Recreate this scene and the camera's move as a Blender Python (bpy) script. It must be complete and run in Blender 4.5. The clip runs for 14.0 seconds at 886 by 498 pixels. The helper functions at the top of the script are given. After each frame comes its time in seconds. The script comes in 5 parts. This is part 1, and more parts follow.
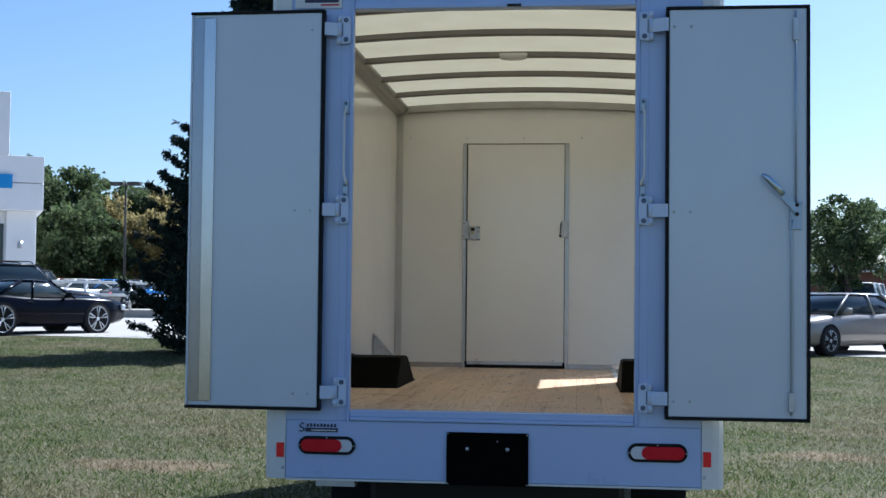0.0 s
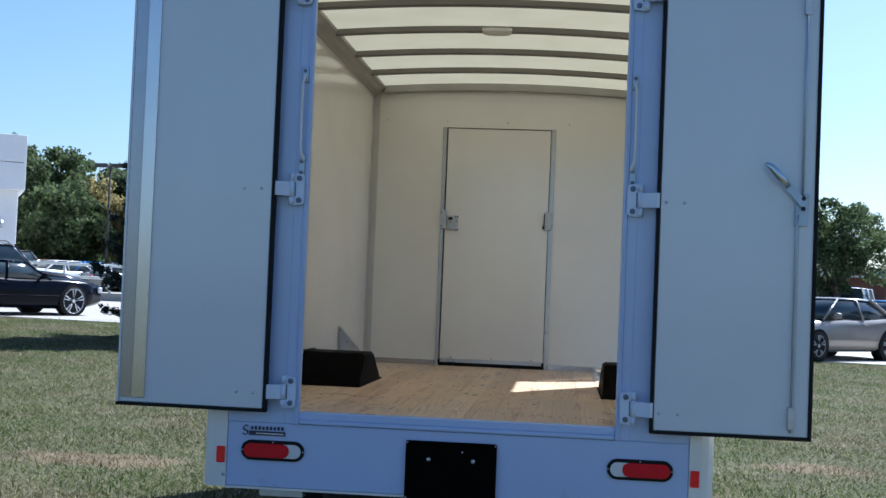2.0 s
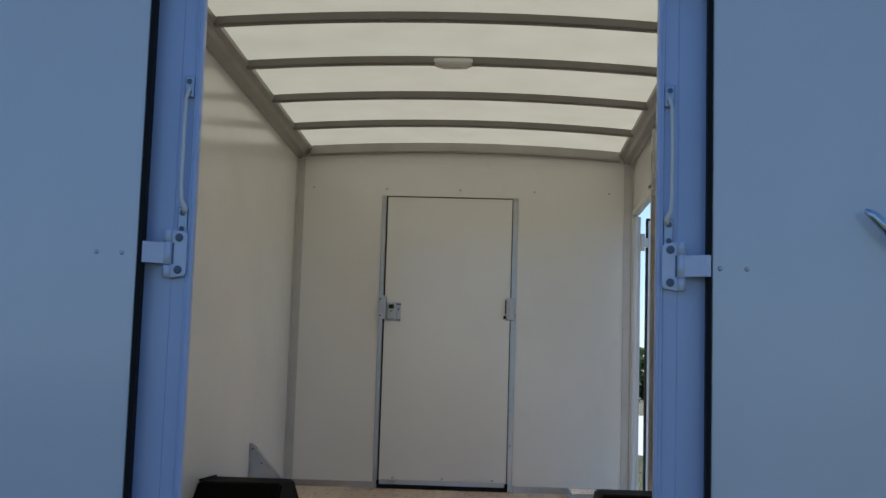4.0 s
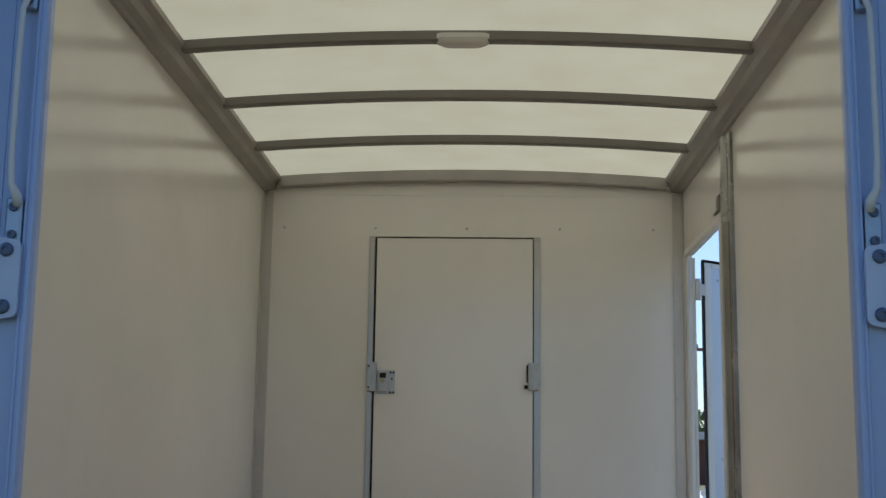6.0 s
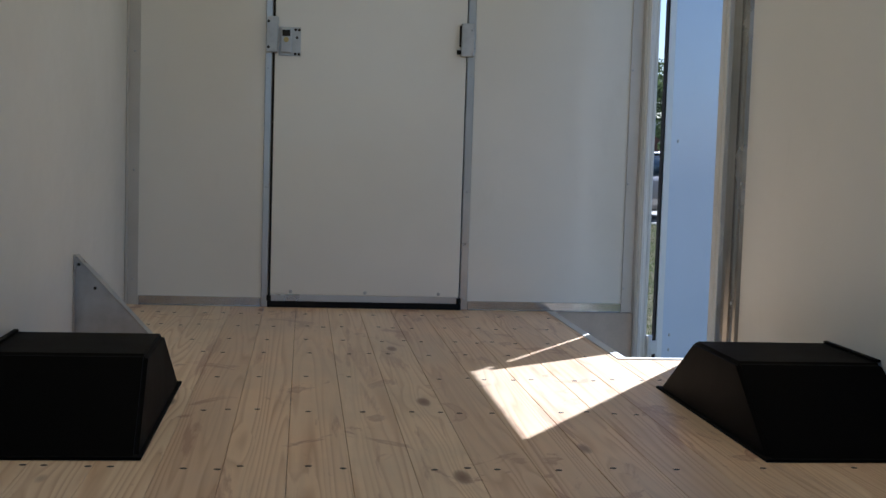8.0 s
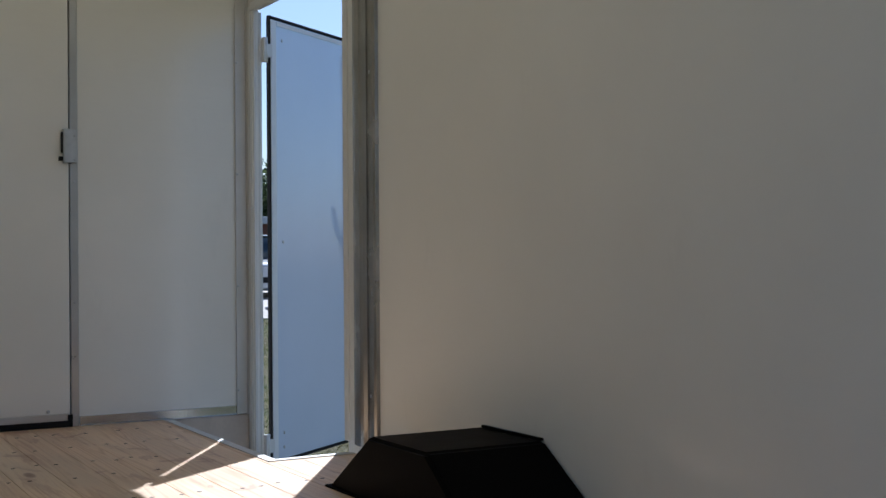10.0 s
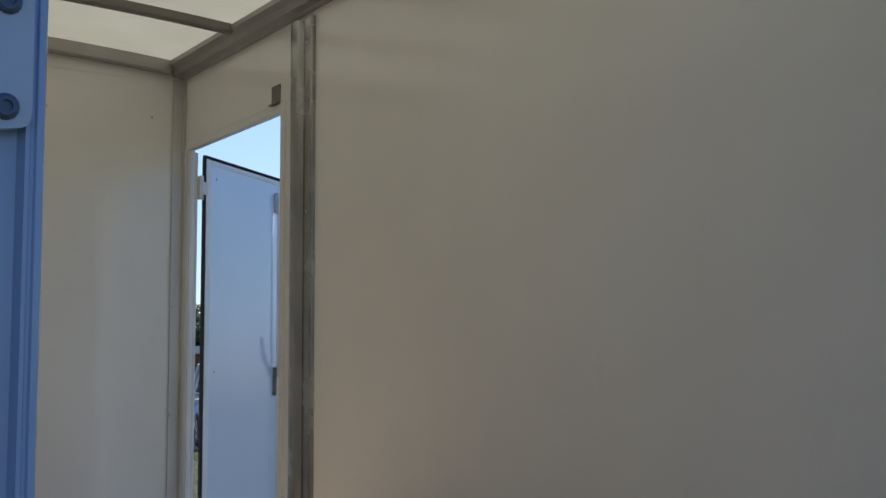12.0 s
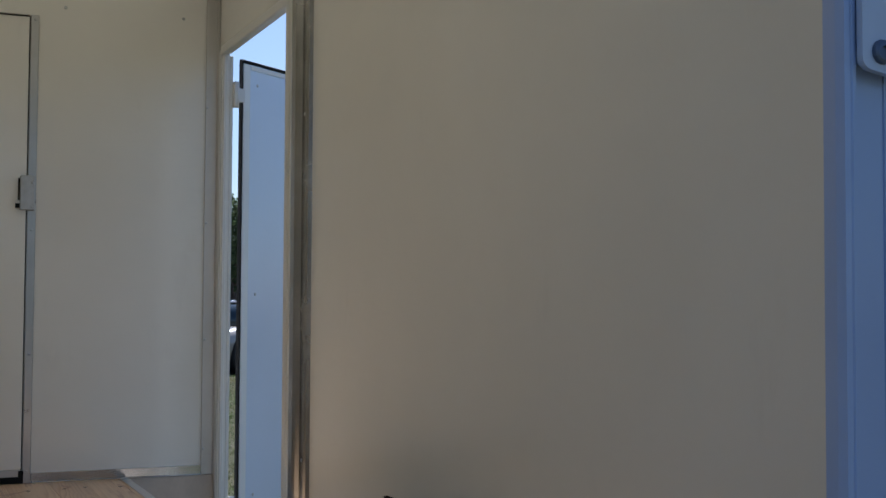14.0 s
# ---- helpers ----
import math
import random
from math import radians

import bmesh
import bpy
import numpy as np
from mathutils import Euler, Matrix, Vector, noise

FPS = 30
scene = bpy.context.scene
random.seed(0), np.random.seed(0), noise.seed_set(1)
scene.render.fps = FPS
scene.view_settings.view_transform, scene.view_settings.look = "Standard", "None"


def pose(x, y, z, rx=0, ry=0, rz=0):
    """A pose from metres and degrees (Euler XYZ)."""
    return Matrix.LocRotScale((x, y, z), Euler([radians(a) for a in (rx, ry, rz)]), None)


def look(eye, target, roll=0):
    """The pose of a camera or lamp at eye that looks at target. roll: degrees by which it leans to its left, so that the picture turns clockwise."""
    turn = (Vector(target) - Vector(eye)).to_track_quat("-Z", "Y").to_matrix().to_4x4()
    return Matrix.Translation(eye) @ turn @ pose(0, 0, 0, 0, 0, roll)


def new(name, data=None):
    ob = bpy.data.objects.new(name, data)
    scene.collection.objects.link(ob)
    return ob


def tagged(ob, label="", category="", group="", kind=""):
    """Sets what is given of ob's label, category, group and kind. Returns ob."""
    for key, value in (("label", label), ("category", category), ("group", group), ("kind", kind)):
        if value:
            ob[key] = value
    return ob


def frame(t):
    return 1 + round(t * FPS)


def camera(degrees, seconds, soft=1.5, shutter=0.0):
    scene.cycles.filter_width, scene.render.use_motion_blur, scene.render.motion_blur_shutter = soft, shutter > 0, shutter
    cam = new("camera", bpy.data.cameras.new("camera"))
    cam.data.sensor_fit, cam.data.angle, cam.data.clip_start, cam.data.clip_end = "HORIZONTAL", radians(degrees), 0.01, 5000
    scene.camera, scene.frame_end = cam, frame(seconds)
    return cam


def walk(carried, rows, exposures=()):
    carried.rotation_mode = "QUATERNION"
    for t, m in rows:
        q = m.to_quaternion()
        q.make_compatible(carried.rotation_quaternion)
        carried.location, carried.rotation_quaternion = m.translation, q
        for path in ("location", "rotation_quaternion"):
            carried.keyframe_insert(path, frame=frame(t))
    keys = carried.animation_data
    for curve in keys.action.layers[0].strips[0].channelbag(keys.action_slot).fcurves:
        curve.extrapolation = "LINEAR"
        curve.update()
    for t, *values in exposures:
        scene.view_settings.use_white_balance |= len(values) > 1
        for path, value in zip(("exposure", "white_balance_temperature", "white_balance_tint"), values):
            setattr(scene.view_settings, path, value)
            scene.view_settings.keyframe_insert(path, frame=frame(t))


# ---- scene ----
cam = camera(39.1, 14.0)

PATH = [
    (0, (0.376, -5.632, 1.376), (0.165, -3.644, 1.451), 0.6),
    (0.5, (0.375, -5.618, 1.375), (0.169, -3.63, 1.453), 0.5),
    (1, (0.37, -5.568, 1.377), (0.172, -3.58, 1.461), 0.6),
    (1.5, (0.42, -5.338, 1.374), (0.213, -3.351, 1.476), 1.0),
    (2, (0.409, -5.048, 1.379), (0.217, -3.058, 1.443), 2.3),
    (2.5, (0.321, -4.661, 1.398), (0.156, -2.67, 1.493), 0.4),
    (3, (0.303, -4.273, 1.382), (0.139, -2.284, 1.499), 1.3),
    (3.5, (0.279, -3.851, 1.415), (0.132, -1.86, 1.538), 2.6),
    (3.7, (0.246, -3.68, 1.407), (0.141, -1.691, 1.587), 2.2),
    (5.8, (0.097, -2.072, 1.49), (0.044, -0.098, 1.804), 0.9),
    (6, (0.078, -1.93, 1.487), (0.006, 0.04, 1.826), 0.8),
    (6.5, (0.016, -1.633, 1.503), (-0.062, 0.349, 1.76), 2.2),
    (7, (-0.157, -1.393, 1.458), (-0.101, 0.601, 1.592), 0.4),
    (7.5, (-0.294, -1.15, 1.476), (-0.192, 0.846, 1.392), 1.3),
    (8, (-0.328, -0.965, 1.466), (-0.104, 1.016, 1.306), 1.8),
    (8.5, (-0.397, -0.872, 1.477), (0.022, 1.073, 1.276), 2.0),
    (9, (-0.57, -0.826, 1.472), (0.214, 1.009, 1.328), -1.0),
    (9.2, (-0.604, -0.825, 1.49), (0.301, 0.953, 1.35), -0.3),
    (11.3, (-0.951, -1.071, 1.497), (0.048, 0.644, 1.746), -1.2),
    (11.5, (-0.965, -1.074, 1.498), (0.056, 0.627, 1.753), -0.6),
    (12, (-0.929, -1.074, 1.492), (0.155, 0.593, 1.699), -0.3),
    (12.5, (-0.745, -1.091, 1.44), (0.229, 0.644, 1.644), 1.8),
    (13, (-0.544, -1.077, 1.388), (0.411, 0.671, 1.569), 1.8),
    (13.5, (-0.357, -0.97, 1.457), (0.542, 0.813, 1.568), 1.3),
    (14, (-0.132, -0.889, 1.489), (0.667, 0.942, 1.578), 0.3),
]
walk(cam, [(t, look(eye, target, roll)) for t, eye, target, roll in PATH],
     exposures=[(0.0, 1.09, 5330, 9), (1.0, 1.12, 5330, 9), (2.0, 1.19, 5300, 9), (3.0, 1.07, 5300, 12), (3.5, 1.02, 5300, 13), (6.0, 0.95, 5500, 10), (6.5, 0.95, 5400, 10), (7.0, 0.96, 5350, 11), (7.5, 1.0, 5250, 12), (8.5, 0.93, 5280, 11), (9.2, 0.73, 5300, 12), (11.3, 0.76, 5330, 12), (13.5, 0.77, 5500, 12), (14.0, 0.73, 5500, 12)])

# ---- light ----
SUN = Vector((0.539, 0.830, 1.0)).normalized()
world = bpy.data.worlds.new("sky")
scene.world = world
world.use_nodes = True
wt = world.node_tree
sky = wt.nodes.new("ShaderNodeTexSky")
sky.sky_type = "NISHITA"
sky.sun_disc = False
sky.sun_elevation = math.asin(SUN.z)
sky.sun_rotation = math.atan2(SUN.x, SUN.y)
sky.air_density, sky.dust_density, sky.ozone_density = 1.0, 0.9, 3.5
wt.nodes["Background"].inputs["Strength"].default_value = 0.063
wt.links.new(sky.outputs["Color"], wt.nodes["Background"].inputs["Color"])
sun = new("sun", bpy.data.lights.new("sun", "SUN"))
sun.data.energy, sun.data.angle, sun.data.color = 5.0, radians(0.5), (1.0, 0.96, 0.89)
sun.matrix_world = look(SUN * 60, (0, 0, 0))


# ---- materials ----
class Mat:
    """A node material with a Principled shader and short ways to add noise, ramps and bump."""

    def __init__(self, name, color, rough=0.5, metal=0.0, spec=0.5, coat=0.0):
        self.m = bpy.data.materials.new(name)
        self.m.use_nodes = True
        self.t = self.m.node_tree
        self.n = self.t.nodes
        self.b = self.n["Principled BSDF"]
        self.color = color
        self.b.inputs["Base Color"].default_value = (*color, 1)
        self.b.inputs["Roughness"].default_value = rough
        self.b.inputs["Metallic"].default_value = metal
        self.b.inputs["Specular IOR Level"].default_value = spec
        self.b.inputs["Coat Weight"].default_value = coat
        self.b.inputs["Coat Roughness"].default_value = 0.08
        self.co = None

    def link(self, a, b):
        self.t.links.new(a, b)

    def coord(self, scale=(1, 1, 1)):
        tc = self.n.new("ShaderNodeTexCoord")
        mp = self.n.new("ShaderNodeMapping")
        mp.inputs["Scale"].default_value = scale
        self.link(tc.outputs["Object"], mp.inputs["Vector"])
        return mp.outputs["Vector"]

    def spot(self, x, y, rx, ry):
        """Distance from a place on the ground, in units of the radii, with a ragged rim."""
        at = self.coord((1 / rx, 1 / ry, 0))
        off = self.n.new("ShaderNodeVectorMath")
        off.operation = "SUBTRACT"
        off.inputs[1].default_value = (x / rx, y / ry, 0)
        self.link(at, off.inputs[0])
        far = self.n.new("ShaderNodeVectorMath")
        far.operation = "LENGTH"
        self.link(off.outputs[0], far.inputs[0])
        add = self.n.new("ShaderNodeMath")
        self.link(far.outputs["Value"], add.inputs[0])
        self.link(self.noise(2.2, 6, (1, 1, 1), 0.7), add.inputs[1])
        return add.outputs[0]

    def noise(self, scale, detail=4, stretch=(1, 1, 1), rough=0.55, distortion=0.0):
        nz = self.n.new("ShaderNodeTexNoise")
        nz.inputs["Scale"].default_value = scale
        nz.inputs["Detail"].default_value = detail
        nz.inputs["Roughness"].default_value = rough
        nz.inputs["Distortion"].default_value = distortion
        self.link(self.coord(stretch), nz.inputs["Vector"])
        return nz.outputs["Fac"]

    def ramp(self, fac, *stops):
        r = self.n.new("ShaderNodeValToRGB")
        while len(r.color_ramp.elements) < len(stops):
            r.color_ramp.elements.new(0.5)
        for e, (p, c) in zip(r.color_ramp.elements, stops):
            e.position, e.color = p, (*c, 1) if len(c) == 3 else c
        self.link(fac, r.inputs["Fac"])
        return r.outputs["Color"]

    def mix(self, fac, a, b, mode="MIX"):
        mx = self.n.new("ShaderNodeMix")
        mx.data_type, mx.blend_type = "RGBA", mode
        for sock, v in ((mx.inputs["Factor"], fac), (mx.inputs[6], a), (mx.inputs[7], b)):
            if isinstance(v, (int, float)):
                sock.default_value = v
            elif isinstance(v, tuple):
                sock.default_value = (*v, 1)
            else:
                self.link(v, sock)
        return mx.outputs[2]

    def base(self, col):
        self.link(col, self.b.inputs["Base Color"])
        return self

    def rough(self, fac, lo, hi):
        mr = self.n.new("ShaderNodeMapRange")
        mr.inputs["To Min"].default_value, mr.inputs["To Max"].default_value = lo, hi
        self.link(fac, mr.inputs["Value"])
        self.link(mr.outputs["Result"], self.b.inputs["Roughness"])
        return self

    def bump(self, fac, strength, dist=0.002):
        bp = self.n.new("ShaderNodeBump")
        bp.inputs["Strength"].default_value, bp.inputs["Distance"].default_value = strength, dist
        self.link(fac, bp.inputs["Height"])
        self.link(bp.outputs["Normal"], self.b.inputs["Normal"])
        return self

    def random(self):
        return self.n.new("ShaderNodeObjectInfo").outputs["Random"]

    def island(self):
        return self.n.new("ShaderNodeNewGeometry").outputs["Random Per Island"]


def mottled(name, color, rough, amount=0.08, scale=3.0, fine=60.0, bump=0.0, **kw):
    """A painted or moulded surface with broad blotches and fine grain."""
    m = Mat(name, color, rough, **kw)
    broad, grain = m.noise(scale, 5), m.noise(fine, 3)
    lo = tuple(c * (1 - amount) for c in color)
    hi = tuple(min(1, c * (1 + amount * 0.6)) for c in color)
    c1 = m.ramp(broad, (0.3, lo), (0.7, hi))
    c2 = m.mix(0.12, c1, m.ramp(grain, (0.3, lo), (0.7, hi)))
    m.base(c2)
    m.rough(broad, rough * 0.85, min(1, rough * 1.2))
    if bump:
        m.bump(grain, bump)
    return m.m


M_PAINT = mottled("pale_blue_body_paint", (0.42, 0.51, 0.75), 0.28, 0.05, coat=0.4)
M_CAP = mottled("off_white_corner_cap", (0.72, 0.70, 0.66), 0.4, 0.06)
M_TRIMW = mottled("white_door_trim", (0.74, 0.73, 0.70), 0.35, 0.05)
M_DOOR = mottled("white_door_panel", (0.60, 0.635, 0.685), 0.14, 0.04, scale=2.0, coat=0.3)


def liner():
    """Glossy wall sheet, slightly wavy, with faint scuffs."""
    m = Mat("white_wall_liner", (0.82, 0.80, 0.755), 0.14)
    broad, wave, grain, scuff = m.noise(1.6, 5), m.noise(1.0, 3, (2.2, 2.2, 7.0)), m.noise(140, 3), m.noise(5, 8, (1, 1, 0.35), 0.7)
    c = m.ramp(broad, (0.3, (0.795, 0.775, 0.73)), (0.7, (0.845, 0.825, 0.78)))
    c = m.mix(m.ramp(scuff, (0.60, (0, 0, 0)), (0.72, (0.16, 0.16, 0.16))), c, (0.62, 0.60, 0.56))
    m.base(c)
    m.rough(scuff, 0.10, 0.19)
    m.bump(wave, 0.22, 0.012)
    low = m.n[-1]
    bp = m.n.new("ShaderNodeBump")
    bp.inputs["Strength"].default_value, bp.inputs["Distance"].default_value = 0.03, 0.002
    m.link(grain, bp.inputs["Height"])
    m.link(low.outputs["Normal"], bp.inputs["Normal"])
    m.link(bp.outputs["Normal"], m.b.inputs["Normal"])
    return m.m


M_LINER = liner()
M_HINGE = mottled("pale_blue_hinge_paint", (0.58, 0.64, 0.78), 0.35, 0.06, scale=12)
M_BOLT = mottled("dull_blue_bolt", (0.12, 0.15, 0.22), 0.4, 0.2, scale=40, metal=0.4)
M_ALU = mottled("mill_aluminium", (0.52, 0.515, 0.51), 0.28, 0.12, scale=6, fine=200, metal=0.9)
M_ANGLE = mottled("dull_aluminium_angle", (0.60, 0.58, 0.55), 0.42, 0.10, scale=4, fine=160, metal=0.3)
M_CHAN = mottled("weathered_aluminium", (0.40, 0.39, 0.375), 0.26, 0.3, scale=5, fine=160, metal=1.0)
# White panel; the blue of the reflected sky is mixed into its base colour.
M_SIDE = mottled("sky_tinted_door_panel", (0.70, 0.79, 0.95), 0.14, 0.04, scale=2.0, coat=1.0)
M_EDGE = mottled("bright_white_edging", (0.86, 0.86, 0.85), 0.3, 0.04, scale=6)
M_ZINC = mottled("dull_zinc", (0.40, 0.47, 0.56), 0.38, 0.12, scale=14, metal=0.6)
M_STRIP = mottled("bright_aluminium_strip", (0.50, 0.50, 0.51), 0.2, 0.12, scale=3, fine=120, metal=1.0)
# Darker copy of M_STRIP: the outer strip's dimmer reflection is put into its colour.
M_STRIPD = mottled("shaded_aluminium_strip", (0.31, 0.315, 0.34), 0.24, 0.14, scale=3, fine=120, metal=1.0)
M_GALV = mottled("galvanised_steel", (0.52, 0.53, 0.55), 0.42, 0.18, scale=18, fine=90, metal=0.85)
M_CHROME = mottled("zinc_plated_steel", (0.52, 0.60, 0.68), 0.28, 0.1, scale=12, metal=1.0)
M_BOW = mottled("grey_steel_bow", (0.22, 0.203, 0.185), 0.5, 0.12, scale=5, metal=0.3)
M_RAIL = mottled("grey_roof_rail", (0.40, 0.38, 0.355), 0.42, 0.14, scale=5, metal=0.5)
M_BLACK = mottled("black_moulded_plastic", (0.002, 0.0016, 0.0015), 0.55, 0.3, scale=6, fine=220, bump=0.1, spec=0.035)
M_RUBBER = mottled("black_rubber", (0.008, 0.008, 0.009), 0.65, 0.2, spec=0.2)
M_DARK = mottled("dark_underframe", (0.02, 0.02, 0.02), 0.8, 0.3)
M_SCREW = mottled("dark_screw_head", (0.014, 0.010, 0.008), 0.5, 0.3, scale=40)
M_REDLENS = mottled("red_lens", (0.55, 0.004, 0.016), 0.25, 0.1, scale=30, spec=0.25)
M_REFLEX = mottled("red_reflex_lens", (0.82, 0.012, 0.02), 0.2, 0.1, scale=60)
M_CLEAR = mottled("clear_lens", (0.62, 0.63, 0.66), 0.12, 0.08, scale=30, coat=0.5)
M_DECAL = mottled("dark_vinyl_lettering", (0.02, 0.02, 0.05), 0.4, 0.1)
M_STRIKE = mottled("dull_dark_steel", (0.20, 0.19, 0.17), 0.4, 0.2, scale=20, metal=0.7)
M_PLY = mottled("grey_brown_plywood", (0.60, 0.51, 0.42), 0.6, 0.2, scale=5, fine=80, bump=0.1)
M_DOME = mottled("milky_lamp_cover", (0.72, 0.70, 0.64), 0.3, 0.05)


def roof_sheet():
    m = bpy.data.materials.new("translucent_fibreglass")
    m.use_nodes = True
    t = m.node_tree
    t.nodes.clear()
    out = t.nodes.new("ShaderNodeOutputMaterial")
    tc = t.nodes.new("ShaderNodeTexCoord")
    nz = t.nodes.new("ShaderNodeTexNoise")
    nz.inputs["Scale"].default_value, nz.inputs["Detail"].default_value = 5.0, 6
    t.links.new(tc.outputs["Object"], nz.inputs["Vector"])
    rp = t.nodes.new("ShaderNodeValToRGB")
    rp.color_ramp.elements[0].position, rp.color_ramp.elements[0].color = 0.25, (0.318, 0.278, 0.180, 1)
    rp.color_ramp.elements[1].position, rp.color_ramp.elements[1].color = 0.75, (0.36, 0.319, 0.213, 1)
    t.links.new(nz.outputs["Fac"], rp.inputs["Fac"])
    tr = t.nodes.new("ShaderNodeBsdfTranslucent")
    df = t.nodes.new("ShaderNodeBsdfDiffuse")
    mx = t.nodes.new("ShaderNodeMixShader")
    mx.inputs["Fac"].default_value = 0.42
    t.links.new(rp.outputs["Color"], tr.inputs["Color"])
    df.inputs["Color"].default_value = (0.30, 0.26, 0.17, 1)
    t.links.new(tr.outputs[0], mx.inputs[1])
    t.links.new(df.outputs[0], mx.inputs[2])
    t.links.new(mx.outputs[0], out.inputs["Surface"])
    return m


M_ROOF = roof_sheet()


def pine():
    """Pale pine boards: cathedral grain, fine fibre, scattered knots and resin streaks, each board of its own tone."""
    m = Mat("pine_planks", (0.62, 0.47, 0.33), 0.45)

    def calc(op, a, b):
        n = m.n.new("ShaderNodeMath")
        n.operation = op
        for k, v in enumerate((a, b)):
            if isinstance(v, (int, float)):
                n.inputs[k].default_value = v
            else:
                m.link(v, n.inputs[k])
        return n.outputs[0]

    rnd = m.random()
    tc = m.n.new("ShaderNodeTexCoord")
    off = m.n.new("ShaderNodeCombineXYZ")
    shift = calc("MULTIPLY", rnd, 37.0)
    m.link(shift, off.inputs["Y"])
    m.link(shift, off.inputs["Z"])
    add = m.n.new("ShaderNodeVectorMath")
    m.link(tc.outputs["Object"], add.inputs[0])
    m.link(off.outputs[0], add.inputs[1])

    def scaled(v):
        mp = m.n.new("ShaderNodeMapping")
        mp.inputs["Scale"].default_value = v
        m.link(add.outputs[0], mp.inputs["Vector"])
        return mp.outputs[0]

    knot = m.n.new("ShaderNodeTexVoronoi")
    knot.inputs["Scale"].default_value = 1.0
    m.link(scaled((6.5, 2.1, 1.0)), knot.inputs["Vector"])
    few = m.n.new("ShaderNodeSeparateColor")
    m.link(knot.outputs["Color"], few.inputs[0])
    chosen = calc("GREATER_THAN", few.outputs[0], 0.72)
    warp = m.n.new("ShaderNodeTexNoise")
    warp.inputs["Scale"].default_value, warp.inputs["Detail"].default_value = 1.0, 1.5
    m.link(scaled((9.5, 0.30, 9.5)), warp.inputs["Vector"])
    near = calc("MULTIPLY", calc("SUBTRACT", 0.5, calc("MINIMUM", knot.outputs["Distance"], 0.5)), chosen)
    rings = calc("FRACT", calc("ADD", calc("MULTIPLY", warp.outputs["Fac"], 20.0), calc("MULTIPLY", near, 3.0)), 0.0)
    grain = m.ramp(rings, (0.0, (0.88, 0.685, 0.50)), (0.45, (0.84, 0.625, 0.435)), (0.82, (0.585, 0.35, 0.18)), (1.0, (0.86, 0.66, 0.48)))
    fibre = m.noise(95, 4, (1, 0.03, 1), 0.6)
    soft = m.noise(14, 3, (1, 0.05, 1))
    c = m.mix(m.ramp(soft, (0.35, (0.04, 0.04, 0.04)), (0.65, (0.8, 0.8, 0.8))), grain, m.ramp(fibre, (0.3, (0.69, 0.51, 0.345)), (0.7, (0.89, 0.71, 0.53))))
    tone = m.ramp(rnd, (0.0, (0.88, 0.78, 0.67)), (0.3, (1.0, 0.90, 0.76)), (0.6, (1.04, 0.985, 0.87)), (1.0, (1.09, 1.07, 1.0)))
    c = m.mix(1.0, c, tone, "MULTIPLY")
    streak = m.noise(2.6, 5, (8.0, 0.5, 1), 0.65, 0.4)
    c = m.mix(m.ramp(streak, (0.575, (0, 0, 0)), (0.65, (0.78, 0.78, 0.78))), c, (0.47, 0.23, 0.12))
    stain = m.noise(3.4, 6, (1.6, 1.0, 1), 0.6, 1.2)
    c = m.mix(m.ramp(stain, (0.60, (0, 0, 0)), (0.645, (0.7, 0.7, 0.7)), (0.70, (0.35, 0.35, 0.35))), c, (0.38, 0.15, 0.075))
    grime = m.noise(0.9, 6, (1, 0.6, 1), 0.65)
    c = m.mix(m.ramp(grime, (0.46, (0, 0, 0)), (0.68, (0.55, 0.55, 0.55))), c, (0.48, 0.38, 0.27))
    edge = m.ramp(knot.outputs["Distance"], (0.03, (1, 1, 1)), (0.085, (0.75, 0.75, 0.75)), (0.13, (0, 0, 0)))
    c = m.mix(m.mix(1.0, edge, chosen, "MULTIPLY"), c, (0.20, 0.085, 0.035))
    m.base(c)
    m.rough(fibre, 0.30, 0.50)
    m.bump(fibre, 0.2, 0.001)
    return m.m


M_PINE = pine()


# ---- small building blocks ----
def bm_box(bm, lo, hi, bevel=0.0, seg=1):
    b = bmesh.new()
    bmesh.ops.create_cube(b, size=1.0)
    lo, hi = Vector(lo), Vector(hi)
    for v in b.verts:
        v.co = Vector([(lo[i] + hi[i]) / 2 + v.co[i] * (hi[i] - lo[i]) for i in range(3)])
    if bevel:
        bmesh.ops.bevel(b, geom=b.edges[:], offset=bevel, segments=seg, affect="EDGES", profile=0.5)
    join(bm, b)
    return bm


def join(bm, b):
    me = bpy.data.meshes.new("tmp")
    b.to_mesh(me)
    b.free()
    bm.from_mesh(me)
    bpy.data.meshes.remove(me)


def boxes(*list_of, bevel=0.0):
    bm = bmesh.new()
    for lo, hi in list_of:
        bm_box(bm, lo, hi, bevel)
    return bm


def bm_tube(bm, pts, r, n=10, caps=True):
    """A round bar through the points."""
    pts = [Vector(p) for p in pts]
    rings = []
    for i, p in enumerate(pts):
        d = (pts[min(i + 1, len(pts) - 1)] - pts[max(i - 1, 0)]).normalized()
        u = d.orthogonal().normalized() if i == 0 else (u - d * u.dot(d)).normalized()
        w = d.cross(u)
        rr = r[i] if isinstance(r, (list, tuple)) else r
        rings.append([bm.verts.new(p + (u * math.cos(a) + w * math.sin(a)) * rr) for a in [2 * math.pi * k / n for k in range(n)]])
    for a, b in zip(rings, rings[1:]):
        for k in range(n):
            f = bm.faces.new((a[k], a[(k + 1) % n], b[(k + 1) % n], b[k]))
            f.smooth = True
    if caps:
        bm.faces.new(rings[0][::-1])
        bm.faces.new(rings[-1])
    return bm


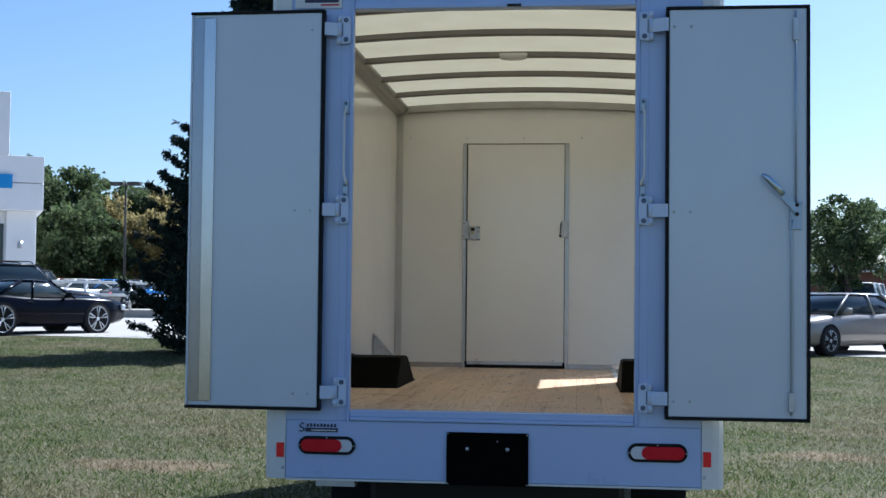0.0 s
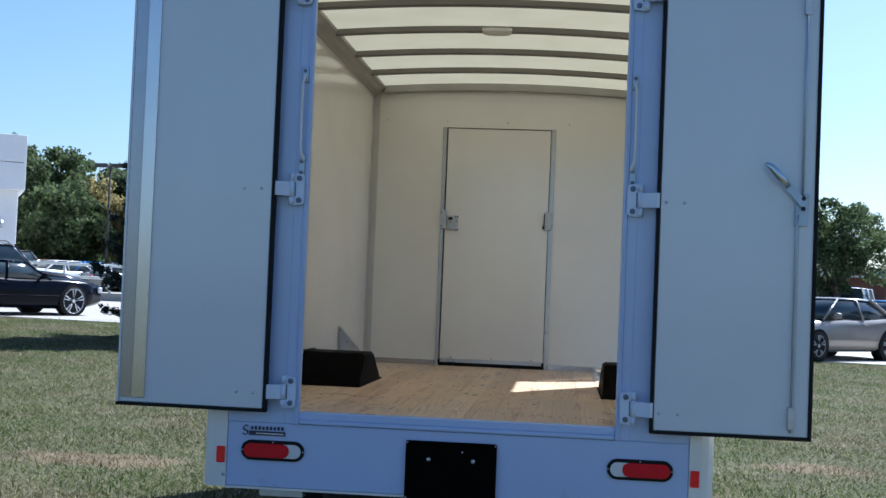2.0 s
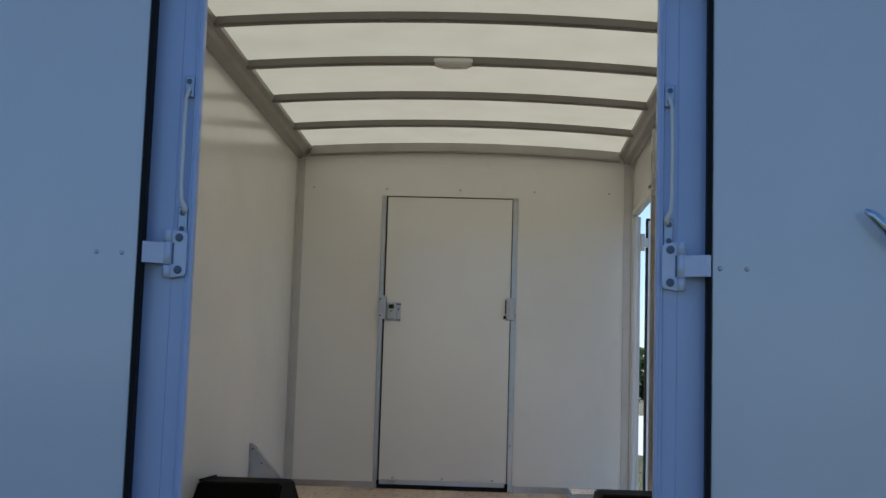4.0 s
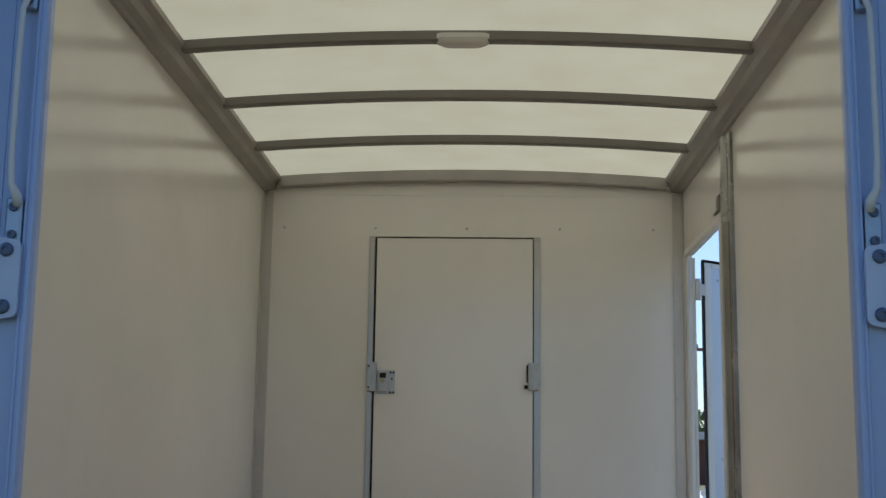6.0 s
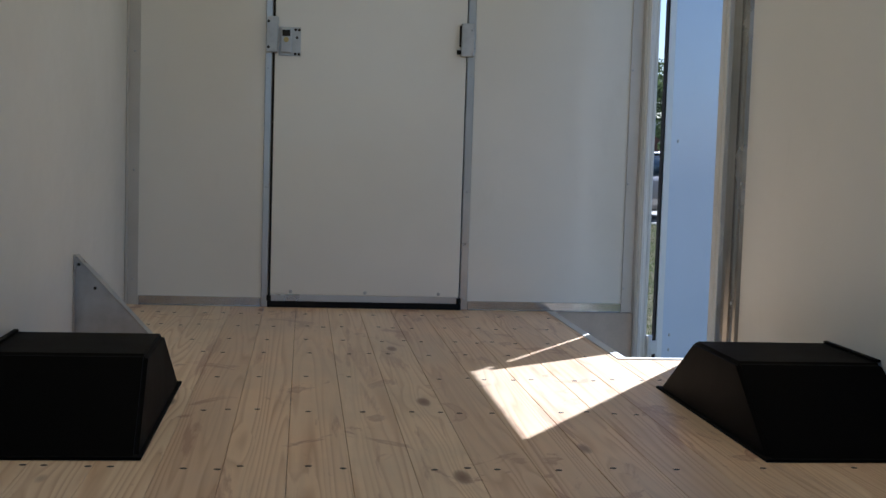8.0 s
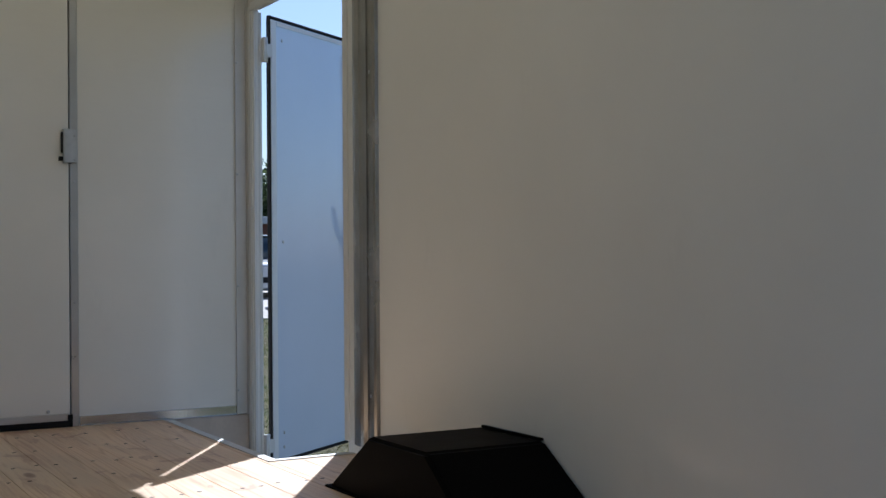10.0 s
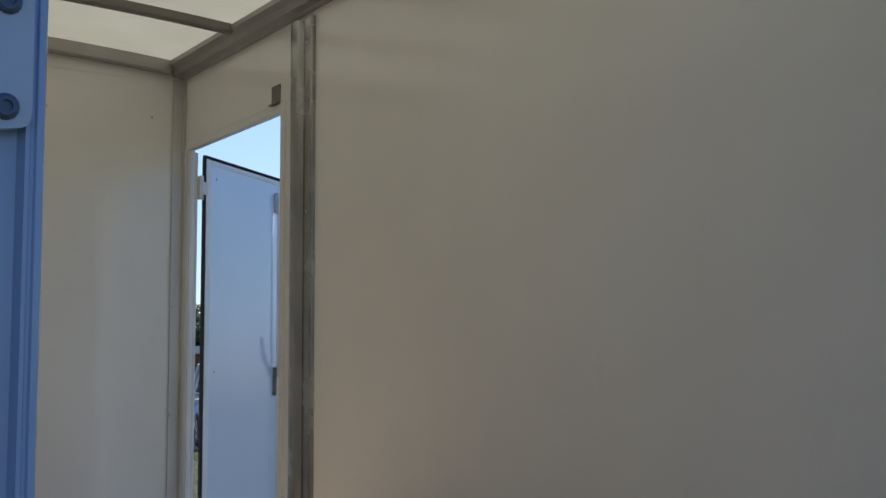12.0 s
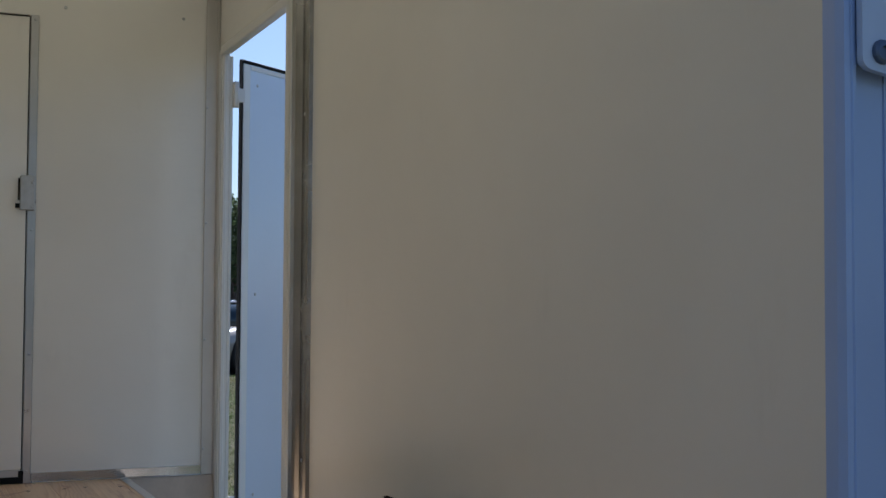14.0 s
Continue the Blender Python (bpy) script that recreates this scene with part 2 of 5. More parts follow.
def bm_prism(bm, outline, a, b, axis="y"):
    """A closed outline swept straight along an axis from a to b. The outline's two numbers are the other axes, in order."""
    def place(p, s):
        return {"x": (s, p[0], p[1]), "y": (p[0], s, p[1]), "z": (p[0], p[1], s)}[axis]
    va = [bm.verts.new(place(p, a)) for p in outline]
    vb = [bm.verts.new(place(p, b)) for p in outline]
    n = len(outline)
    for k in range(n):
        bm.faces.new((va[k], va[(k + 1) % n], vb[(k + 1) % n], vb[k]))
    bm.faces.new(va[::-1])
    bm.faces.new(vb)
    bmesh.ops.recalc_face_normals(bm, faces=bm.faces[:])
    return bm


def mesh_ob(name, bm, material, parent=None):
    me = bpy.data.meshes.new(name)
    bm.to_mesh(me)
    bm.free()
    me.materials.append(material)
    ob = new(name, me)
    ob.parent = parent
    return ob


def part(name, bm, material, parent, label=""):
    return tagged(mesh_ob(name, bm, material, parent), label, kind="stuff" if name in ("rivets", "screws", "rivet_row") else "")


def structure(name, bm, material, label, category="wall"):
    return tagged(mesh_ob(name, bm, material), label, category, kind="structure")


def thing(name, at, label, category, group=""):
    ob = new(name)
    ob.empty_display_size = 0.1
    ob.matrix_world = at if isinstance(at, Matrix) else pose(*at)
    return tagged(ob, label, category, group)


# ---- plan of the van body: x across, y from the rear opening to the bulkhead ----
FL = 0.85        # floor
W = 1.0          # half the inner width
L = 3.92         # bulkhead
OX = 0.640       # half the rear opening
OT = FL + 1.840  # its top
SD0, SD1, SDT = 2.935, 3.855, 2.452   # side doorway
WELL = 0.672     # inner edge of the step well
WELL_Y = 2.775    # its rear edge
BOWS = [L - 0.02 - 0.65 * k for k in range(1, 6)]


def floor_z(y):
    """The plank floor falls a little towards the bulkhead."""
    return FL - 0.0049 * y


def sloped(bm, above=-1.0):
    """Lets what lies on the floor fall with it."""
    for v in bm.verts:
        if v.co.z > above:
            v.co.z -= 0.0049 * v.co.y
    return bm


FB = floor_z(L)  # floor at the bulkhead


def roof_z(x):
    return 2.824 + 0.037 * (1 - (x / 0.95) ** 2)


def turned(p, q, z):
    """A pose whose x axis runs from p towards q."""
    return pose(p[0], p[1], z, 0, 0, math.degrees(math.atan2(q[1] - p[1], q[0] - p[0])))


def disc(bm, p, q, r, n=12):
    return bm_tube(bm, [p, q], r, n)


def domed(bm, at, r, axis=(0, -1, 0), h=0.4, n=10):
    """A low round head, as of a rivet or bolt, standing on a surface."""
    a = Vector(axis)
    p = Vector(at)
    return bm_tube(bm, [p, p + a * r * h * 0.6, p + a * r * h], [r, r * 0.82, r * 0.35], n)


def lathe_y(bm, x, z, prof, n=14):
    """A turned piece round an axis along y: prof gives radius and y, the last ring closes it."""
    rings = [[bm.verts.new((x + r * math.cos(2 * math.pi * k / n), y, z + r * math.sin(2 * math.pi * k / n))) for k in range(n)] for r, y in prof]
    for a, b in zip(rings, rings[1:]):
        for k in range(n):
            bm.faces.new((a[k], a[(k + 1) % n], b[(k + 1) % n], b[k]))
    bm.faces.new(rings[-1])
    bmesh.ops.recalc_face_normals(bm, faces=bm.faces[:])
    return bm


# ---- floor, walls, roof ----
floor = structure("floor", sloped(boxes(((-W, 0.05, 0.76), (WELL, L, 0.828)), ((WELL, 0.05, 0.76), (W, WELL_Y, 0.828))), 0.8), M_DARK, "pine plank floor on a dark underframe", "floor")
structure("wall_left", boxes(((-W - 0.03, 0.05, 0.54), (-W, L + 0.03, 2.83))), M_LINER, "smooth white composite side wall")
wr = boxes(((W, 0.05, 0.54), (W + 0.03, SD0, 2.83)), ((W, SD0, SDT + 0.03), (W + 0.03, SD1, 2.83)), ((W, SD1, 0.54), (W + 0.03, L + 0.03, 2.83)), ((W, SD0, 0.50), (W + 0.03, SD1, 0.56)))
structure("wall_right", wr, M_LINER, "smooth white composite side wall with a side doorway")
structure("wall_front", boxes(((-W, L, 0.54), (W, L + 0.03, 2.83))), M_LINER, "smooth white composite bulkhead wall")
structure("trim_seam", boxes(((-0.95, L - 0.002, 2.752), (0.92, L, 2.754))), M_TRIMW, "fine horizontal seam on the bulkhead", "trim")
bm = bmesh.new()
N = 32
rows = []
for y in np.linspace(0.0, L + 0.03, 13):
    rows.append([bm.verts.new((x, y, roof_z(x) + 0.012)) for x in np.linspace(-W - 0.03, W + 0.03, N + 1)])
for a, b in zip(rows, rows[1:]):
    for k in range(N):
        bm.faces.new((a[k], a[k + 1], b[k + 1], b[k])).smooth = True
structure("ceiling", bm, M_ROOF, "arched translucent cream fibreglass roof", "ceiling")

# step well inside the side doorway
well = tagged(new("floor_well"), "pale step well sunk beside the side doorway", "step well", kind="structure")
part("side", boxes(((WELL - 0.012, WELL_Y, 0.54), (WELL, L, FB - 0.003))), M_PLY, well)
part("rear_side", boxes(((WELL, WELL_Y - 0.012, 0.54), (W, WELL_Y, FB - 0.003))), M_PLY, well)
part("front_side", boxes(((WELL, L - 0.014, 0.545), (W - 0.001, L - 0.0015, FB - 0.001))), M_PLY, well, "grey-brown plywood facing under the bulkhead")
part("tread", boxes(((WELL, WELL_Y, 0.53), (W, L, 0.545))), M_GALV, well)
part("nosing", sloped(boxes(((WELL - 0.028, WELL_Y - 0.024, 0.8505), (WELL + 0.004, L - 0.03, 0.8535)), ((WELL + 0.004, WELL_Y - 0.024, 0.8505), (W - 0.06, WELL_Y + 0.004, 0.8535)), ((WELL, WELL_Y + 0.001, 0.80), (WELL + 0.004, L - 0.03, 0.8505)), bevel=0.001)), M_ANGLE, well, "dull metal edge strip")

# rear frame with a raised lip round the opening
frame_rear = tagged(new("trim_rear_frame"), "pale blue painted steel rear door frame", "door frame", kind="structure")
for sx in (-1, 1):
    prof = [(OX, -0.004), (OX + 0.003, -0.013), (OX + 0.009, -0.013), (OX + 0.0105, -0.0095), (OX + 0.013, -0.0095), (OX + 0.0145, -0.011), (OX + 0.018, -0.011), (OX + 0.0225, 0.0), (0.698, 0.0), (0.6986, 0.002), (0.7004, 0.002), (0.701, 0.0), (0.936, 0.0), (0.936, 0.05), (0.70, 0.05), (0.70, 0.012), (OX, 0.012)]
    part("post", bm_prism(bmesh.new(), [(sx * a, b) for a, b in prof], FL - 0.046, 2.95, "z"), M_PAINT, frame_rear)
    cap = [(0.937, 0.06), (0.937, -0.004), (0.985, -0.004), (1.012, 0.004), (1.034, 0.03), (1.036, 0.06)]
    part("corner_cap", bm_prism(bmesh.new(), [(sx * a, b) for a, b in cap], 0.535, 2.95, "z"), M_CAP, frame_rear, "off-white corner cap")
    bolt = bmesh.new()
    domed(bolt, (sx * 0.948, -0.004, 0.585), 0.008)
    part("bolt", bolt, M_GALV, frame_rear)
part("header", boxes(((-OX, 0.0, OT + 0.02), (OX, 0.055, 2.95)), ((-OX, -0.012, OT), (OX, 0.055, OT + 0.022)), bevel=0.003), M_PAINT, frame_rear)
part("skirt", boxes(((-0.936, -0.001, 0.54), (0.936, 0.05, FL - 0.047)), bevel=0.003), M_PAINT, frame_rear)
part("sill", boxes(((-OX, -0.012, FL - 0.045), (OX, 0.05, FL - 0.028)), ((-OX, -0.006, FL - 0.028), (OX, 0.062, FL + 0.003)), bevel=0.003), M_PAINT, frame_rear)
part("bottom_edge", boxes(((-0.936, -0.003, 0.53), (0.936, 0.04, 0.539))), M_CAP, frame_rear)
part("strike", boxes(((0.06, -0.016, OT + 0.002), (0.125, -0.0125, OT + 0.014))), M_DARK, frame_rear, "dark steel bolt strike")

# roof rails, bows and the channel over the bulkhead
for sx in (-1, 1):
    pr = [(W, 2.764), (0.986, 2.765), (0.978, 2.772), (0.948, 2.776), (0.94, 2.800), (0.916, 2.812), (0.914, 2.830), (W, 2.822)]
    structure("trim_rail", bm_prism(bmesh.new(), [(sx * a, b) for a, b in pr], 0.06, L - 0.004, "y"), M_RAIL, "ribbed grey roof rail along the wall", "roof rail")


def bow_mesh(half, z_low, z_high, y0, y1):
    bm = bmesh.new()
    ring = []
    for k in range(29):
        x = -half + 2 * half * k / 28
        ring.append([bm.verts.new((x, y, roof_z(x) + dz)) for y, dz in ((y0, z_high), (y0, z_low + 0.006), (y0 + 0.006, z_low), (y1 - 0.006, z_low), (y1, z_low + 0.006), (y1, z_high))])
    for a, b in zip(ring, ring[1:]):
        for j in range(6):
            bm.faces.new((a[j], a[(j + 1) % 6], b[(j + 1) % 6], b[j]))
    bm.faces.new(ring[0])
    bm.faces.new(ring[-1])
    bmesh.ops.recalc_face_normals(bm, faces=bm.faces[:])
    return bm


for y in BOWS:
    structure("trim_bow", bow_mesh(0.925, -0.026, 0.009, y - 0.021, y + 0.021), M_BOW, "grey steel roof bow under the translucent roof", "roof bow")
structure("trim_channel", bow_mesh(0.925, -0.046, 0.009, L - 0.05, L - 0.002), M_RAIL, "grey steel channel along the bulkhead top", "roof channel")

# corner angles and skirtings
for sx in (-1, 1):
    a = sx * (W - 0.001)
    lo, hi = sorted((a, sx * (W - 0.045)))
    lo2, hi2 = sorted((a, sx * (W - 0.004)))
    z1 = 2.764
    if sx < 0:
        angle = boxes(((lo, L - 0.005, FB), (hi, L - 0.001, z1)), ((lo2, L - 0.05, FB + 0.001), (hi2, L - 0.005, z1)), bevel=0.001)
    else:
        angle = boxes(((W - 0.050, L - 0.011, FB + 0.001), (W - 0.002, L - 0.0065, z1)), ((W - 0.007, L - 0.034, FB + 0.001), (W - 0.002, L - 0.011, z1)), bevel=0.001)
    ob = structure("trim_corner", angle, M_ANGLE, "aluminium corner angle with rivets", "trim")
    rv = bmesh.new()
    for z in (0.93, 1.35, 1.8, 2.25, 2.70):
        domed(rv, (sx * (W - (0.025 if sx < 0 else 0.042)), L - (0.005 if sx < 0 else 0.011), z), 0.005)
    part("rivets", rv, M_GALV, ob)
for x0, x1 in ((-W + 0.047, -0.487), (0.328, W - 0.008)):
    structure("baseboard", boxes(((x0, L - 0.006, FB), (x1, L - 0.001, FB + 0.036)), ((x0, L - 0.018, FB + 0.0005), (x1, L - 0.006, FB + 0.003)), bevel=0.001), M_STRIP, "low aluminium kick strip along the bulkhead", "baseboard")

# bulkhead door
bd = tagged(new("door_bulkhead"), "smooth white sliding door closed in the bulkhead", "door", kind="structure")
part("leaf", boxes(((-0.449, L - 0.012, FB + 0.0505), (0.291, L - 0.003, 2.543)), bevel=0.002), M_LINER, bd)
part("gap", boxes(((-0.458, L - 0.004, FB + 0.026), (-0.449, L - 0.0008, 2.548)), ((-0.449, L - 0.004, 2.543), (0.291, L - 0.0008, 2.548)), ((0.291, L - 0.004, FB + 0.026), (0.295, L - 0.0008, 2.548))), M_DARK, bd, "dark gap round the door")
part("bottom_rail", boxes(((-0.449, L - 0.014, FB + 0.0245), (0.291, L - 0.003, FB + 0.050)), bevel=0.001), M_ALU, bd)
part("floor_track", boxes(((-0.46, L - 0.016, FB), (0.300, L - 0.003, FB + 0.024)), bevel=0.002), M_RUBBER, bd, "black track under the door")
for x in (-0.455, 0.290):
    part("stop", boxes(((x - 0.008, L - 0.02, FB + 0.0245), (x + 0.010, L - 0.003, FB + 0.047)), bevel=0.002), M_RUBBER, bd, "black rubber stop")
for x0, x1 in ((-0.485, -0.459), (0.296, 0.326)):
    part("side_trim", boxes(((x0, L - 0.008, FB), (x1, L - 0.001, 2.552)), bevel=0.002), M_ALU, bd, "aluminium side trim")
# Added lip: casts the shadow that a recessed door would have at its top.
part("head_lip", boxes(((-0.456, L - 0.020, 2.5485), (0.292, L - 0.001, 2.554)), bevel=0.001), M_LINER, bd, "thin white lip added to shade the top of the door")
rv = bmesh.new()
for x in (-0.37, -0.08, 0.21):
    domed(rv, (x, L - 0.012, FB + 0.062), 0.007)
for x in (-0.472, 0.312):
    for z in (0.875, 1.30, 1.755, 2.535):
        domed(rv, (x, L - 0.008, z), 0.005)
part("rivet_row", rv, M_GALV, bd)


def latch():
    t = thing("door_latch", (0, 0, 0), "zinc slam latch with brass keyhole on the bulkhead door", "latch")
    part("cover", boxes(((-0.483, L - 0.034, 1.814), (-0.437, L - 0.008, 1.950)), bevel=0.003), M_GALV, t, "folded grey cover plate")
    part("base_plate", boxes(((-0.435, L - 0.0155, 1.803), (-0.352, L - 0.012, 1.913)), bevel=0.001), M_GALV, t)
    part("case", boxes(((-0.428, L - 0.036, 1.814), (-0.386, L - 0.0155, 1.910)), bevel=0.003), M_GALV, t)
    # No hollow here: a dark block on the case paints the recess's shade.
    part("finger_cup", boxes(((-0.422, L - 0.038, 1.876), (-0.392, L - 0.036, 1.900))), M_DARK, t, "dark block standing for the shade in the finger recess")
    k = bmesh.new()
    disc(k, (-0.407, L - 0.042, 1.863), (-0.407, L - 0.036, 1.863), 0.010)
    part("knob", k, M_BRASS, t, "small brass lock barrel")
    s = bmesh.new()
    for x, z in ((-0.372, 1.903), (-0.358, 1.903), (-0.372, 1.811), (-0.358, 1.811), (-0.366, 1.873)):
        domed(s, (x, L - 0.0155, z), 0.0055)
    for z in (1.833, 1.931):
        domed(s, (-0.474, L - 0.034, z), 0.0055)
    part("screws", s, M_SCREW, t)
    keeper = thing("door_keeper", (0, 0, 0), "grey folded steel keeper on the door trim", "latch")
    part("cover", boxes(((0.268, L - 0.034, 1.826), (0.320, L - 0.008, 1.954)), bevel=0.003), M_GALV, keeper)
    part("tongue", boxes(((0.253, L - 0.03, 1.834), (0.268, L - 0.016, 1.850)), ((0.262, L - 0.026, 1.863), (0.268, L - 0.012, 1.943))), M_RUBBER, keeper, "black rubber tongue")
    s = bmesh.new()
    for z in (1.838, 1.928):
        domed(s, (0.310, L - 0.034, z), 0.005)
    part("screws", s, M_GALV, keeper)


M_BRASS = mottled("dull_brass", (0.50, 0.38, 0.16), 0.35, 0.15, scale=20, metal=0.9)
latch()
rv = bmesh.new()
for x in (-0.899, -0.459, -0.022, 0.420, 0.862):
    domed(rv, (x, L, 2.593), 0.0065)
structure("trim_wall_rivets", rv, M_GALV, "row of rivet heads across the bulkhead", "rivets")

# side doorway: white trim, aluminium channel and strike plates
sdf = tagged(new("trim_side_frame"), "white side doorway trim with an aluminium channel", "door frame", kind="structure")
part("far_jamb", boxes(((W - 0.005, SD1 + 0.0025, 0.545), (W - 0.0005, SD1 + 0.030, SDT + 0.02)), ((W + 0.004, SD1 - 0.010, 0.545), (W + 0.020, SD1 + 0.002, SDT)), ((W + 0.0305, SD1 + 0.0005, 0.545), (W + 0.045, SD1 + 0.030, SDT)), bevel=0.003), M_TRIMW, sdf)
part("near_jamb", boxes(((W - 0.011, 2.8425, FL + 0.003), (W - 0.001, 2.902, SDT + 0.02)), ((W - 0.015, 2.9025, FL + 0.003), (W + 0.036, SD0 + 0.003, SDT)), bevel=0.003), M_TRIMW, sdf)
part("head", boxes(((W + 0.0055, SD0 + 0.001, SDT + 0.006), (W + 0.036, SD1 - 0.001, SDT + 0.0295)), ((W - 0.006, SD0 - 0.021, SDT), (W - 0.0005, SD1 + 0.001, SDT + 0.034)), ((W - 0.0004, SD0 + 0.001, SDT), (W + 0.005, SD1 - 0.001, SDT + 0.0295)), bevel=0.003), M_TRIMW, sdf)
chan = [(W, 2.690), (W - 0.012, 2.691), (W - 0.018, 2.698), (W - 0.011, 2.708), (W - 0.011, 2.760), (W - 0.022, 2.768), (W - 0.028, 2.780), (W - 0.028, 2.812), (W - 0.023, 2.838), (W, 2.841)]
part("channel", bm_prism(bmesh.new(), chan, FL + 0.003, 2.743, "z"), M_CHAN, sdf, "aluminium door channel")
part("strike_plate", boxes(((W - 0.004, 2.965, 2.487), (W - 0.001, 3.035, 2.560)), ((W - 0.018, 2.965, 2.4865), (W - 0.0045, 3.035, 2.491)), bevel=0.0008), M_STRIKE, sdf, "small dull steel strike plate")
rv = bmesh.new()
for z in (1.02, 1.475, 2.065, 2.66):
    domed(rv, (W - 0.011, 2.735, z), 0.006, (-1, 0, 0))
part("rivet_row", rv, M_GALV, sdf)


# ---- rear doors ----
def bolts(parent, places, axis, r, material, y=0.0):
    for x, z in places:
        s = bmesh.new()
        domed(s, (x, y, z), r, axis)
        part("rivet", s, material, parent)


def rear_door(name, label, at, width, strip, rivets):
    """A leaf seen from its inner face, which looks along its own -y."""
    d = tagged(new(name), label, "door", kind="structure")
    d.matrix_world = at
    h = 1.83
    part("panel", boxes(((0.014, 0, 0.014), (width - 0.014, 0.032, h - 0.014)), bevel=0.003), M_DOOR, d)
    rims = [((0, -0.006, 0), (width, 0.03, 0.0135)), ((0, -0.006, h - 0.0135), (width, 0.03, h)), ((width - 0.0135, -0.006, 0.0136), (width, 0.03, h - 0.0136))]
    if strip:
        # the free edge is folded metal; only a thin dark line of seal shows behind it
        part("edge_fold", boxes(((0.003, -0.005, 0.0136), (0.0135, 0.03, h - 0.0136)), bevel=0.002), M_DOOR, d, "pale folded door edge")
        rims.append(((0, 0.010, 0.0136), (0.0028, 0.028, h - 0.0136)))
        part("edge_strip", boxes(((0.0145, -0.004, 0.034), (0.066, -0.0005, h - 0.030)), bevel=0.001), M_STRIPD, d, "aluminium edge strip, darkened for its dimmer reflection")
        part("inner_strip", boxes(((0.0665, -0.0075, 0.034), (0.122, -0.0005, h - 0.030)), bevel=0.002), M_STRIP, d, "raised bright aluminium overlap strip")
    else:
        rims.append(((0, -0.006, 0.0136), (0.0135, 0.03, h - 0.0136)))
    part("seal", boxes(*rims, bevel=0.002), M_RUBBER, d, "black rubber edge seal")
    bolts(d, rivets, (0, -1, 0), 0.007, M_GALV)
    return d


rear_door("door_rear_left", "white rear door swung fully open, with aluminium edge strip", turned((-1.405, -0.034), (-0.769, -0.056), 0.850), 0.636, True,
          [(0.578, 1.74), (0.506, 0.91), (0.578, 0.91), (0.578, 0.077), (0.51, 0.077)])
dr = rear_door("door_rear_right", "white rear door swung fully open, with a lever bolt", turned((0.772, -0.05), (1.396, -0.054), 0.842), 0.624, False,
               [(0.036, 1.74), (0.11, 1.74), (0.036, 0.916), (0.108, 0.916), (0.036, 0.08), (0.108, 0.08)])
# bolt gear on the door with the lever
part("edge_plate", boxes(((0.553, -0.003, 0.016), (0.602, -0.0005, 1.812)), bevel=0.001), M_DOOR, dr)
gear = part("bolt_gear", boxes(((0.534, -0.012, 0.838), (0.586, -0.003, 0.965)), ((0.534, -0.03, 0.838), (0.5385, -0.012, 0.92)), ((0.565, -0.022, 0.95), (0.588, -0.012, 0.964)), bevel=0.002), M_ZINC, dr, "zinc-plated bolt bracket")
rod = bmesh.new()
bm_tube(rod, [(0.540, -0.016, 0.03), (0.540, -0.016, 0.835), (0.545, -0.016, 0.88)], 0.0048, 8)
part("rod", rod, M_ZINC, gear, "slim plated bolt rod")
rod = bmesh.new()
bm_tube(rod, [(0.560, -0.016, 0.93), (0.560, -0.016, 1.80)], 0.0048, 8)
part("rod", rod, M_ZINC, gear, "slim plated bolt rod")
lev = bmesh.new()
bm_prism(lev, [(0.578, 0.930), (0.553, 0.912), (0.488, 0.985), (0.472, 1.016), (0.484, 1.026), (0.512, 1.000)], -0.034, -0.028, "y")
part("lever", lev, M_ZINC, gear, "flat plated lever")
grip = bmesh.new()
bm_tube(grip, [(0.502, -0.036, 0.990), (0.470, -0.05, 1.022), (0.432, -0.046, 1.064), (0.410, -0.044, 1.078)], [0.010, 0.016, 0.014, 0.006], 10)
part("grip", grip, M_CHROME, gear, "plated hand grip")
for x, z in ((0.562, 0.905), (0.562, 0.945)):
    piv = bmesh.new()
    domed(piv, (x, -0.034, z), 0.009)
    part("pivot", piv, M_SCREW, gear)
part("guide", boxes(((0.528, -0.024, 0.045), (0.552, -0.003, 0.13)), bevel=0.002), M_GALV, dr, "rod guide")
part("guide", boxes(((0.548, -0.024, 1.67), (0.572, -0.003, 1.77)), bevel=0.002), M_GALV, dr, "rod guide")


